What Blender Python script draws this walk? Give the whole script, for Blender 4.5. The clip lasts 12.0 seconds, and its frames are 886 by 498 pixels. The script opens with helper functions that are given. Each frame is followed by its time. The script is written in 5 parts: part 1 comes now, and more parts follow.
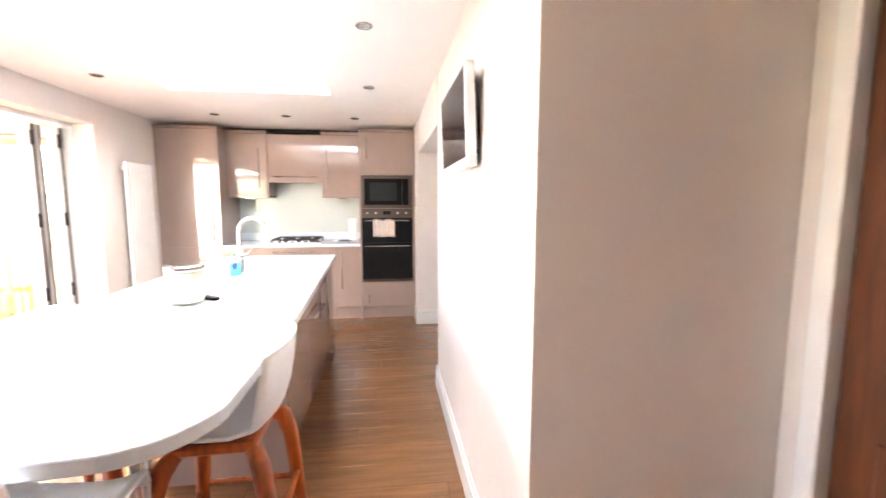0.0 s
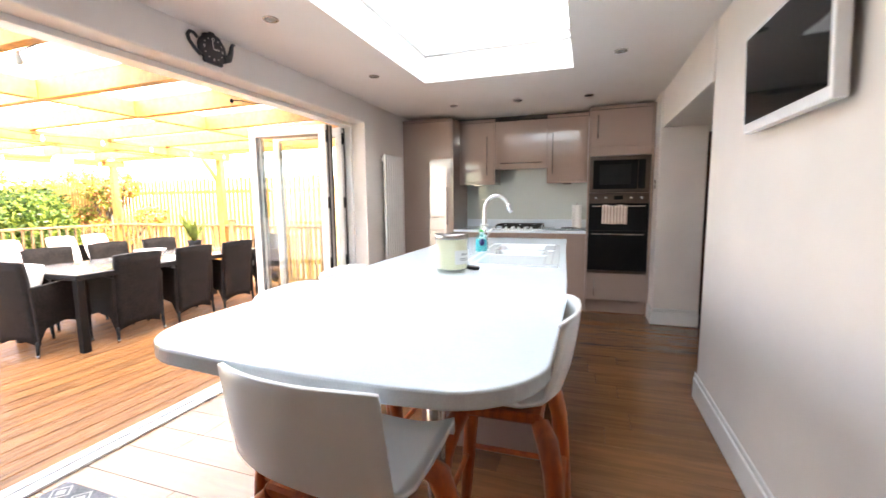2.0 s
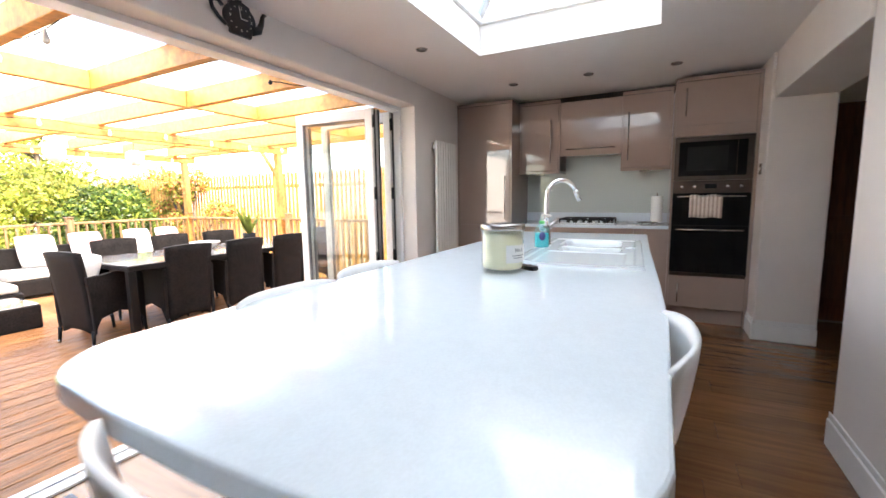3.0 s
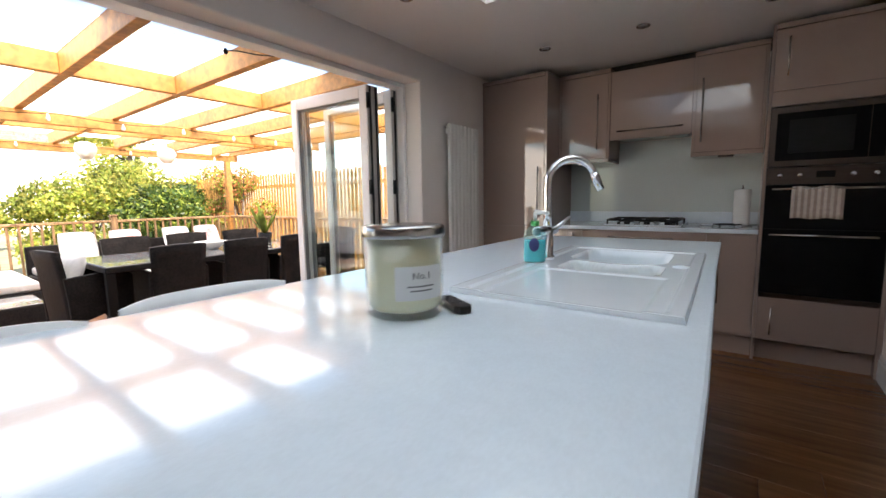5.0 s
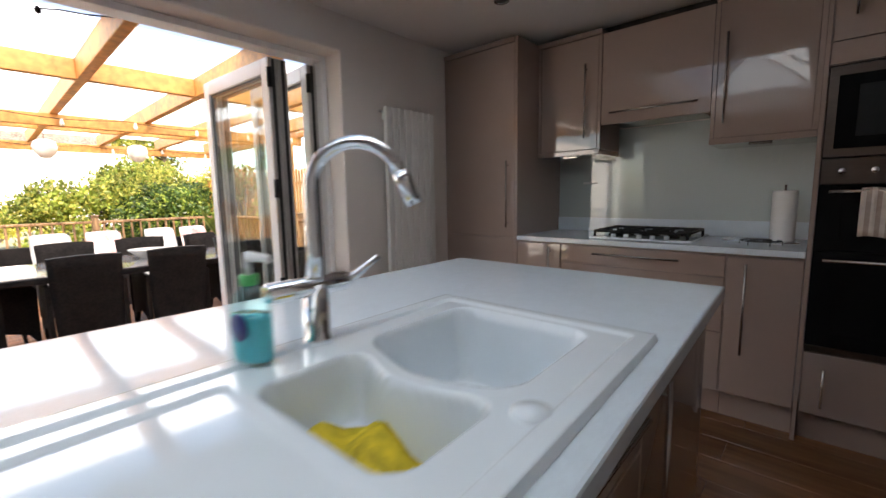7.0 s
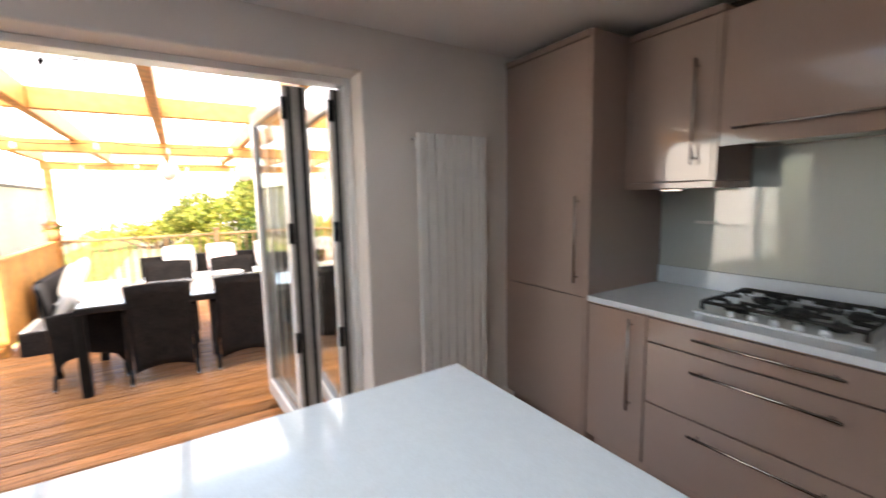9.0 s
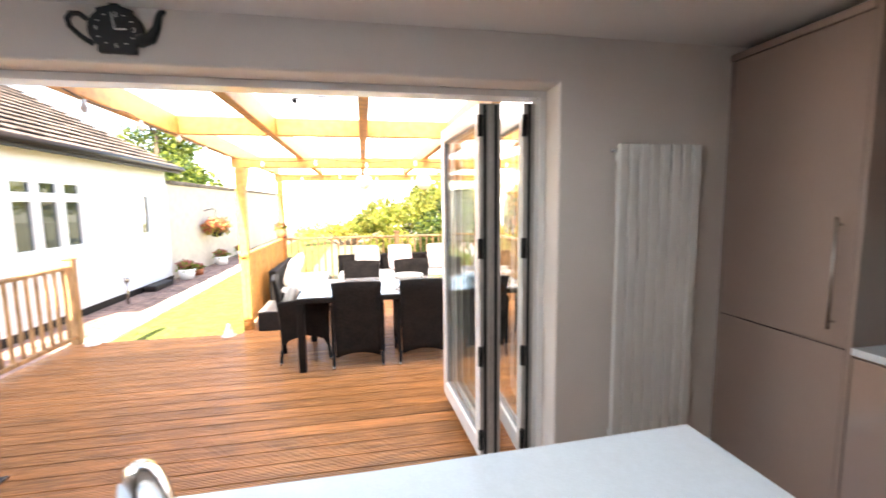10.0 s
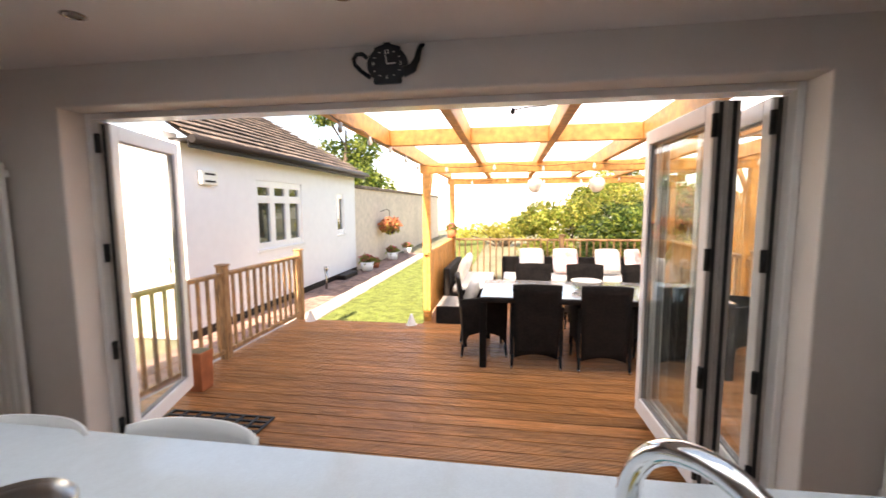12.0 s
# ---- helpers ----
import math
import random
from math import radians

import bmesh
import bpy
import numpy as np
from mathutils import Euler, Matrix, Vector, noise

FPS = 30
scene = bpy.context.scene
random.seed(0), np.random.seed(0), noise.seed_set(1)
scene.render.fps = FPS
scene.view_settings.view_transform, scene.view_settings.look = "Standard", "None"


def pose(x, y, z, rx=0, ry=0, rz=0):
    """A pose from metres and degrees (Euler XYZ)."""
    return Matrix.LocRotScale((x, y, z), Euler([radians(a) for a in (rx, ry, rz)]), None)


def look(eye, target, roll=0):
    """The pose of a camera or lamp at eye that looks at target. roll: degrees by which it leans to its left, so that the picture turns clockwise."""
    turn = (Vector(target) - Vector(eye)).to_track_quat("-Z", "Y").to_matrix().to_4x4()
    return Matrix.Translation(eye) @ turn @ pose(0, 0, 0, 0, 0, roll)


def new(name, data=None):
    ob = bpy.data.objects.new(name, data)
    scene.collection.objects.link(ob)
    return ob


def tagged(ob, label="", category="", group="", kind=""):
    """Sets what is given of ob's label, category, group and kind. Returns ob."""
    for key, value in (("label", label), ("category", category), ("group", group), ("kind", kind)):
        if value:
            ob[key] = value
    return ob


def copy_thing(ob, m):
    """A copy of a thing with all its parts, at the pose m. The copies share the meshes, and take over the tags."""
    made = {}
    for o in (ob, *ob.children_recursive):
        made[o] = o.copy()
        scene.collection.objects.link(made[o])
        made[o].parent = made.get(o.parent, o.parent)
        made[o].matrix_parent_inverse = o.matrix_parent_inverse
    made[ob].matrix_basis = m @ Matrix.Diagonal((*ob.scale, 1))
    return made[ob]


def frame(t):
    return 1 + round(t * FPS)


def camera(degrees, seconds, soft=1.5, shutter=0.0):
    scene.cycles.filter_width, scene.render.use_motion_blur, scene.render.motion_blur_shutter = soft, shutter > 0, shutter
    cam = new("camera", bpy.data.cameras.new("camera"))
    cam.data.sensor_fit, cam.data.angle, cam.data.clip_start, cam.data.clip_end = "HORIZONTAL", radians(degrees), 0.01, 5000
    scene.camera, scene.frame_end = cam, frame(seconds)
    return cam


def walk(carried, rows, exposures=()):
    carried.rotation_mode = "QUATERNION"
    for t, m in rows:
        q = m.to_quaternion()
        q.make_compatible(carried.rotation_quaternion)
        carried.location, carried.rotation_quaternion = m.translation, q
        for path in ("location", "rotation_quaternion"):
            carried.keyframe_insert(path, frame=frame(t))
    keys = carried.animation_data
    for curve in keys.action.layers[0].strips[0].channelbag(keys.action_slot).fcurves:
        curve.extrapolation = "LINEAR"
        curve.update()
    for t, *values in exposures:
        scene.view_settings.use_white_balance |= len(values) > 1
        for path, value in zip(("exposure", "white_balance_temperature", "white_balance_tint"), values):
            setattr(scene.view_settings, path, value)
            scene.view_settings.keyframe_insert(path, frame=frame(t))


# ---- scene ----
cam = camera(93.1, 12.0, shutter=0.5)
PATH = [
    (0, (2.496, -0.028, 1.395), (2.758, 1.942, 1.175), 0.0),
    (0.5, (2.435, -0.009, 1.388), (2.442, 1.979, 1.172), -0.0),
    (1, (2.364, -0.046, 1.359), (2.084, 1.921, 1.137), -0.3),
    (1.5, (2.284, 0.000, 1.322), (1.752, 1.915, 1.099), -0.4),
    (2, (2.174, 0.105, 1.267), (1.533, 1.985, 1.036), -0.6),
    (2.5, (2.146, 0.278, 1.221), (1.333, 2.089, 0.983), -0.7),
    (3, (2.084, 0.515, 1.208), (1.179, 2.282, 0.964), -0.8),
    (3.2, (2.098, 0.595, 1.182), (1.154, 2.341, 0.938), -0.6),
    (4.8, (2.120, 1.315, 1.164), (0.979, 2.939, 0.923), -0.9),
    (5, (2.134, 1.402, 1.157), (0.957, 3.002, 0.919), -0.9),
    (5.5, (2.121, 1.658, 1.179), (0.925, 3.241, 0.928), -1.0),
    (6, (2.158, 1.924, 1.166), (0.925, 3.479, 0.919), -1.2),
    (6.5, (2.200, 2.157, 1.172), (0.894, 3.652, 0.925), -0.9),
    (7, (2.212, 2.468, 1.197), (0.886, 3.944, 0.944), -1.0),
    (7.2, (2.222, 2.583, 1.219), (0.910, 4.070, 0.963), -1.0),
    (8.8, (2.097, 3.187, 1.407), (0.508, 4.378, 1.148), -1.1),
    (9, (2.070, 3.211, 1.432), (0.385, 4.260, 1.187), -1.1),
    (9.5, (1.981, 3.163, 1.499), (0.117, 3.848, 1.264), -1.1),
    (10, (1.932, 3.088, 1.501), (-0.021, 3.459, 1.284), -0.7),
    (10.5, (1.924, 2.995, 1.507), (-0.059, 3.153, 1.297), -0.5),
    (11, (1.917, 2.899, 1.516), (-0.070, 2.976, 1.304), -0.4),
    (11.5, (1.934, 2.817, 1.515), (-0.052, 2.701, 1.309), -0.3),
    (12, (1.988, 2.743, 1.524), (0.023, 2.432, 1.321), -0.3),
]
walk(cam, [(t, look(eye, target, lean)) for t, eye, target, lean in PATH],
     exposures=[(0.0, 4.95, 7750, 19), (1.0, 4.36, 7600, 15), (2.0, 3.63, 7400, 14), (3.0, 3.10, 7150, 14), (5.0, 2.20, 7050, 13), (7.0, 1.98, 7100, 14),
                (8.8, 2.55, 7350, 14), (9.5, 2.85, 7400, 14), (10.5, 2.70, 7450, 14), (12.0, 1.90, 7900, 18)])

# ---- world, sun, exposure ----
SUN_AZ, SUN_EL = -8.0, 40.0          # degrees; azimuth counter-clockwise from +x
world = bpy.data.worlds.new("world")
scene.world = world
world.use_nodes = True
_wn = world.node_tree.nodes
_sky = _wn.new("ShaderNodeTexSky")
_sky.sky_type = "NISHITA"
_sky.sun_disc = False
_sky.sun_elevation = radians(SUN_EL)
_sky.sun_rotation = radians(90 - SUN_AZ)
world.node_tree.links.new(_sky.outputs[0], _wn["Background"].inputs[0])
_wn["Background"].inputs[1].default_value = 0.15
_sl = bpy.data.lights.new("sun", "SUN")
_sl.energy, _sl.angle, _sl.color = 5.0, radians(0.6), (1.0, 0.94, 0.84)
sun = new("sun", _sl)
_d = Vector((math.cos(radians(SUN_AZ)) * math.cos(radians(SUN_EL)), math.sin(radians(SUN_AZ)) * math.cos(radians(SUN_EL)), math.sin(radians(SUN_EL))))
sun.matrix_world = look(_d * 30, (0, 0, 0))


# ---- materials ----
def mat(name, col, rough=0.5, metal=0.0, var=0.08, scale=8.0, stretch=(1, 1, 1), bump=0.0, bscale=60.0, coat=0.0,
        spec=0.5, rvar=0.1, obj_var=0.0, emit=0.0, col2=None, detail=4.0):
    """A surface with colour varied at two scales, roughness wear and fine relief."""
    m = bpy.data.materials.new(name)
    m.use_nodes = True
    nt = m.node_tree
    n, l = nt.nodes, nt.links
    p = n["Principled BSDF"]
    p.inputs["Metallic"].default_value = metal
    p.inputs["Specular IOR Level"].default_value = spec
    p.inputs["Coat Weight"].default_value = coat
    p.inputs["Coat Roughness"].default_value = 0.03
    tc = n.new("ShaderNodeTexCoord")
    mp = n.new("ShaderNodeMapping")
    mp.inputs["Scale"].default_value = stretch
    l.new(tc.outputs["Object"], mp.inputs[0])
    vec = mp.outputs[0]
    oi = n.new("ShaderNodeObjectInfo")
    if obj_var:
        off = n.new("ShaderNodeVectorMath")
        off.operation = "MULTIPLY_ADD"
        l.new(oi.outputs["Random"], off.inputs[0])
        off.inputs[1].default_value = (37, 53, 71)
        l.new(vec, off.inputs[2])
        vec = off.outputs[0]
    a = n.new("ShaderNodeTexNoise")
    a.inputs["Scale"].default_value, a.inputs["Detail"].default_value = scale, detail
    b = n.new("ShaderNodeTexNoise")
    b.inputs["Scale"].default_value, b.inputs["Detail"].default_value = scale * 0.14, 2
    l.new(vec, a.inputs[0])
    l.new(vec, b.inputs[0])
    mix = n.new("ShaderNodeMath")
    mix.operation = "MULTIPLY_ADD"
    l.new(a.outputs[0], mix.inputs[0])
    mix.inputs[1].default_value = 0.6
    hb = n.new("ShaderNodeMath")
    hb.operation = "MULTIPLY"
    hb.inputs[1].default_value = 0.4
    l.new(b.outputs[0], hb.inputs[0])
    l.new(hb.outputs[0], mix.inputs[2])
    ramp = n.new("ShaderNodeValToRGB")
    e = ramp.color_ramp.elements
    lo = tuple(max(0, c * (1 - 2.2 * var)) for c in col) if col2 is None else col2
    hi = tuple(min(1, c * (1 + 1.2 * var)) for c in col)
    e[0].position, e[0].color = 0.36, (*lo, 1)
    e[1].position, e[1].color = 0.64, (*hi, 1)
    l.new(mix.outputs[0], ramp.inputs[0])
    out = ramp.outputs[0]
    if obj_var:
        hsv = n.new("ShaderNodeHueSaturation")
        mr = n.new("ShaderNodeMapRange")
        mr.inputs[3].default_value, mr.inputs[4].default_value = 1 - obj_var, 1 + obj_var
        l.new(oi.outputs["Random"], mr.inputs[0])
        l.new(mr.outputs[0], hsv.inputs["Value"])
        l.new(out, hsv.inputs["Color"])
        out = hsv.outputs[0]
    l.new(out, p.inputs["Base Color"])
    rr = n.new("ShaderNodeMapRange")
    rr.inputs[3].default_value, rr.inputs[4].default_value = max(0.02, rough * (1 - rvar)), min(1, rough * (1 + rvar))
    l.new(b.outputs[0], rr.inputs[0])
    l.new(rr.outputs[0], p.inputs["Roughness"])
    if bump:
        c = n.new("ShaderNodeTexNoise")
        c.inputs["Scale"].default_value, c.inputs["Detail"].default_value = bscale, 3
        l.new(vec, c.inputs[0])
        bp = n.new("ShaderNodeBump")
        bp.inputs["Strength"].default_value, bp.inputs["Distance"].default_value = bump, 0.01
        l.new(c.outputs[0], bp.inputs["Height"])
        l.new(bp.outputs[0], p.inputs["Normal"])
    if emit:
        p.inputs["Emission Color"].default_value = (*col, 1)
        p.inputs["Emission Strength"].default_value = emit
    return m


def glass(name, tint=(0.95, 0.98, 0.97), gloss=0.05, rough=0.0):
    """Thin clear pane: what lies behind shows through, with gloss that grows at a slant."""
    m = bpy.data.materials.new(name)
    m.use_nodes = True
    n, l = m.node_tree.nodes, m.node_tree.links
    n.remove(n["Principled BSDF"])
    tr, gl, mx, lw = n.new("ShaderNodeBsdfTransparent"), n.new("ShaderNodeBsdfGlossy"), n.new("ShaderNodeMixShader"), n.new("ShaderNodeLayerWeight")
    tr.inputs[0].default_value = (*tint, 1)
    gl.inputs["Roughness"].default_value = rough
    lw.inputs[0].default_value = 0.5
    pw, ma = n.new("ShaderNodeMath"), n.new("ShaderNodeMath")
    pw.operation, ma.operation = "POWER", "MULTIPLY_ADD"
    pw.inputs[1].default_value = 5.0
    ma.inputs[1].default_value, ma.inputs[2].default_value = 0.7, gloss
    l.new(lw.outputs["Facing"], pw.inputs[0])
    l.new(pw.outputs[0], ma.inputs[0])
    l.new(ma.outputs[0], mx.inputs[0])
    l.new(tr.outputs[0], mx.inputs[1])
    l.new(gl.outputs[0], mx.inputs[2])
    l.new(mx.outputs[0], n["Material Output"].inputs[0])
    return m


def frosted(name, col, clear=0.35):
    """Twin-wall sheet: part of the light passes straight, part is scattered through."""
    m = bpy.data.materials.new(name)
    m.use_nodes = True
    n, l = m.node_tree.nodes, m.node_tree.links
    n.remove(n["Principled BSDF"])
    tr, tl, mx = n.new("ShaderNodeBsdfTransparent"), n.new("ShaderNodeBsdfTranslucent"), n.new("ShaderNodeMixShader")
    tr.inputs[0].default_value = (0.95, 0.96, 0.97, 1)
    tl.inputs[0].default_value = (*col, 1)
    mx.inputs[0].default_value = 1 - clear
    l.new(tr.outputs[0], mx.inputs[1])
    l.new(tl.outputs[0], mx.inputs[2])
    l.new(mx.outputs[0], n["Material Output"].inputs[0])
    return m


def banded(m, axis_scale, strength, dist=0.002, direction="X", wave_detail=0.0):
    """Adds a fine rib relief to a material."""
    n, l = m.node_tree.nodes, m.node_tree.links
    tc, w, bp = n.new("ShaderNodeTexCoord"), n.new("ShaderNodeTexWave"), n.new("ShaderNodeBump")
    w.bands_direction = direction
    w.inputs["Scale"].default_value, w.inputs["Distortion"].default_value = axis_scale, wave_detail
    bp.inputs["Strength"].default_value, bp.inputs["Distance"].default_value = strength, dist
    l.new(tc.outputs["Object"], w.inputs[0])
    l.new(w.outputs[0], bp.inputs["Height"])
    l.new(bp.outputs[0], n["Principled BSDF"].inputs["Normal"])
    return m


M_WALL = mat("wall_paint", (0.76, 0.705, 0.665), 0.6, var=0.02, scale=3, bump=0.06, bscale=180)
M_CEIL = mat("ceiling_paint", (0.77, 0.735, 0.71), 0.7, var=0.015, scale=2, bump=0.04, bscale=150)
M_TRIM = mat("white_gloss_trim", (0.82, 0.82, 0.81), 0.25, var=0.02, scale=5, bump=0.02, bscale=40)
M_FLOORX = mat("laminate_across", (0.205, 0.092, 0.037), 0.21, spec=0.75, var=0.16, scale=5, stretch=(0.6, 7, 7), bump=0.05, bscale=30, obj_var=0.14, rvar=0.2)
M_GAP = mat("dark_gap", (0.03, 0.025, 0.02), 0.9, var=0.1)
M_CASH = mat("cashmere_gloss", (0.345, 0.258, 0.222), 0.06, var=0.02, scale=3, coat=0.6, bump=0.015, bscale=9)
M_CARC = mat("cashmere_matt", (0.345, 0.258, 0.222), 0.35, var=0.03, scale=4)
M_TOP = mat("white_quartz", (0.74, 0.82, 0.885), 0.085, var=0.02, scale=220, coat=0.2, detail=1)
M_SINK = mat("white_ceramic", (0.80, 0.86, 0.90), 0.07, var=0.015, scale=6, coat=0.5)
M_STEEL = mat("brushed_steel", (0.46, 0.435, 0.41), 0.24, 1.0, var=0.04, scale=14)
# steel with the dim room's reflection put into its base colour
M_STEEL_DIM = mat("brushed_steel_dim_reflection", (0.13, 0.10, 0.085), 0.32, 1.0, var=0.05, scale=30, stretch=(1, 1, 8))
M_CHROME = mat("chrome", (0.82, 0.83, 0.85), 0.07, 1.0, var=0.02, scale=5)
M_BLACKG = mat("black_glass", (0.008, 0.008, 0.009), 0.06, var=0.1, spec=0.12)
M_BLACK = mat("black_plastic", (0.010, 0.010, 0.011), 0.4, spec=0.25, var=0.15, scale=20, bump=0.05)
M_IRON = mat("cast_iron", (0.02, 0.02, 0.02), 0.6, var=0.2, scale=40, bump=0.2, bscale=200)
M_SPLASH = mat("back_painted_glass", (0.55, 0.61, 0.59), 0.06, var=0.012, scale=2, coat=0.5)
M_UPVC = mat("white_upvc", (0.87, 0.86, 0.85), 0.22, var=0.02, scale=6)
M_ALU = mat("grey_aluminium", (0.52, 0.50, 0.48), 0.4, 0.3, var=0.06, scale=12)
M_GASK = mat("grey_glazing_bead", (0.20, 0.20, 0.21), 0.5, var=0.1)
M_RUBBER = mat("black_gasket", (0.015, 0.015, 0.016), 0.55, var=0.1)
M_GLASS = glass("window_glass", gloss=0.09)
M_RAD = mat("white_radiator_enamel", (0.80, 0.79, 0.77), 0.28, var=0.02, scale=5)
M_STOOLW = mat("beech_stained_orange", (0.44, 0.092, 0.013), 0.38, var=0.2, scale=7, stretch=(6, 6, 0.7), bump=0.05, bscale=60, coat=0.15)
M_SHELL = mat("white_moulded_plastic", (0.80, 0.81, 0.82), 0.32, var=0.015, scale=6, bump=0.01, bscale=300)
M_WAX = mat("pale_green_wax", (0.90, 0.87, 0.66), 0.35, var=0.03, scale=6)
M_PAPER = mat("white_paper_label", (0.82, 0.82, 0.80), 0.6, var=0.02)
M_INK = mat("grey_ink", (0.20, 0.20, 0.20), 0.6)
M_GLASSJ = glass("jar_glass", (0.985, 0.99, 0.97))
M_BROWN = mat("brown_stained_door", (0.12, 0.035, 0.012), 0.4, var=0.25, scale=6, stretch=(8, 8, 0.8), bump=0.06)
M_TOWEL = mat("ribbed_towel", (0.72, 0.63, 0.56), 0.95, var=0.06, scale=60, bump=0.3, bscale=400)
M_STRIPE = mat("brown_towel_stripe", (0.47, 0.36, 0.30), 0.95, var=0.08, scale=60, bump=0.3, bscale=400)
M_TVW = mat("white_tv_plastic", (0.82, 0.82, 0.83), 0.2, var=0.01)
M_LAMP = mat("lamp_glass", (0.30, 0.29, 0.28), 0.12, var=0.02)
M_YELLOW = mat("yellow_sponge", (0.75, 0.55, 0.03), 0.9, var=0.2, scale=30, bump=0.4)

# outdoors
M_DECK = mat("oiled_deck", (0.47, 0.215, 0.08), 0.34, var=0.24, scale=7, stretch=(8, 0.6, 8), bump=0.10, bscale=40, obj_var=0.16)
M_PINE = mat("treated_pine", (0.62, 0.29, 0.075), 0.55, var=0.16, scale=6, stretch=(3, 3, 3), bump=0.08, bscale=50, obj_var=0.10)
M_RAILW = mat("stained_rail_timber", (0.42, 0.24, 0.11), 0.6, var=0.25, scale=8, stretch=(5, 5, 1), bump=0.1, obj_var=0.12)
M_POLY = frosted("polycarbonate", (0.93, 0.94, 0.95), 0.18)
M_OPAL = frosted("solar_roof_glass", (0.38, 0.44, 0.485), 0.0)
M_WICK = banded(mat("dark_rattan", (0.015, 0.0115, 0.0105), 0.6, var=0.3, scale=60, spec=0.15), 55, 0.6, 0.003, "Z")
M_WICKS = mat("dark_table_metal", (0.008, 0.007, 0.007), 0.5, var=0.1, spec=0.2)
M_TGLASS = mat("grey_glass_tabletop", (0.30, 0.29, 0.28), 0.08, var=0.05, coat=0.5)
M_CUSH = mat("cream_cushion", (0.74, 0.71, 0.66), 0.95, var=0.05, scale=20, bump=0.2, bscale=200)
M_RENDER = mat("white_render", (0.88, 0.86, 0.86), 0.85, var=0.015, scale=6, bump=0.06, bscale=120)
M_BEIGE = mat("beige_render", (0.66, 0.55, 0.44), 0.85, var=0.08, scale=6, bump=0.2, bscale=90)
M_TILE = mat("roof_tile", (0.20, 0.145, 0.11), 0.9, var=0.35, scale=9, bump=0.2, bscale=60)
M_DARKP = mat("dark_brown_plastic", (0.022, 0.016, 0.014), 0.5, var=0.1, spec=0.2)
M_GRASS = mat("grass", (0.38, 0.45, 0.13), 0.9, var=0.25, scale=40, bump=0.1, bscale=90)
M_GROUND = mat("soil_and_far_ground", (0.20, 0.19, 0.11), 0.95, var=0.2, scale=3)
M_SLAB = mat("paving_slab", (0.48, 0.42, 0.37), 0.85, var=0.18, scale=8, bump=0.2, obj_var=0.12)
# darker, redder slab copy: the annexe's shade put into the colour
M_SLAB_SHADE = mat("paving_slab_shaded", (0.33, 0.205, 0.16), 0.85, var=0.25, scale=8, bump=0.2, obj_var=0.2)
M_LEAF = mat("leaf_green", (0.27, 0.33, 0.055), 0.5, var=0.35, scale=5)
M_LEAFD = mat("leaf_dark_green", (0.08, 0.14, 0.03), 0.45, var=0.35, scale=5)
M_LEAFY = mat("leaf_yellow_green", (0.52, 0.48, 0.10), 0.5, var=0.3, scale=5)
def translucent(m, share):
    """Lets part of the light through thin leaves."""
    n, l = m.node_tree.nodes, m.node_tree.links
    p, t, mx = n["Principled BSDF"], n.new("ShaderNodeBsdfTranslucent"), n.new("ShaderNodeMixShader")
    l.new(p.inputs["Base Color"].links[0].from_socket, t.inputs[0])
    mx.inputs[0].default_value = share
    l.new(p.outputs[0], mx.inputs[1])
    l.new(t.outputs[0], mx.inputs[2])
    l.new(mx.outputs[0], n["Material Output"].inputs[0])


for _m in (M_LEAF, M_LEAFD, M_LEAFY, M_GRASS):
    translucent(_m, 0.6)
M_BARK = mat("bark", (0.10, 0.07, 0.05), 0.9, var=0.3, scale=20, bump=0.5)
M_TERRA = mat("terracotta", (0.42, 0.13, 0.05), 0.75, var=0.15, scale=10, bump=0.1)
M_PINK = mat("pink_petals", (0.62, 0.10, 0.13), 0.6, var=0.3, scale=30)
M_WHITEP = mat("white_plastic", (0.80, 0.80, 0.78), 0.4, var=0.02)
M_BULB = mat("bulb_white", (0.85, 0.82, 0.74), 0.3, var=0.02)


# ---- mesh helpers ----
def box(x0, x1, y0, y1, z0, z1, bev=0.0, bm=None, seg=1):
    """A box, bevelled where asked, alone or added to bm."""
    t = bmesh.new()
    bmesh.ops.create_cube(t, size=1)
    for v in t.verts:
        v.co = Vector((x0 + (v.co.x + 0.5) * (x1 - x0), y0 + (v.co.y + 0.5) * (y1 - y0), z0 + (v.co.z + 0.5) * (z1 - z0)))
    if bev:
        bmesh.ops.bevel(t, geom=t.edges[:], offset=bev, segments=seg, affect="EDGES", profile=0.5)
    return t if bm is None else join(bm, t)


def join(bm, t, m=None):
    """Adds the mesh t to bm, moved by m, and frees t."""
    me = bpy.data.meshes.new("tmp")
    t.to_mesh(me)
    t.free()
    if m is not None:
        me.transform(m)
    bm.from_mesh(me)
    bpy.data.meshes.remove(me)
    return bm


def moved(bm, m):
    bm.transform(m)
    return bm


def prism(pts, z0, z1, bev=0.0, seg=2):
    """An outline of (x, y) pulled from z0 to z1, its top and bottom edges rounded."""
    bm = bmesh.new()
    f = bm.faces.new([bm.verts.new((x, y, z0)) for x, y in pts])
    r = bmesh.ops.extrude_face_region(bm, geom=[f])
    vs = [g for g in r["geom"] if isinstance(g, bmesh.types.BMVert)]
    bmesh.ops.translate(bm, verts=vs, vec=(0, 0, z1 - z0))
    bmesh.ops.recalc_face_normals(bm, faces=bm.faces[:])
    if bev:
        es = [e for e in bm.edges if abs(e.verts[0].co.z - e.verts[1].co.z) < 1e-6]
        bmesh.ops.bevel(bm, geom=es, offset=bev, segments=seg, affect="EDGES", profile=0.5)
    return bm


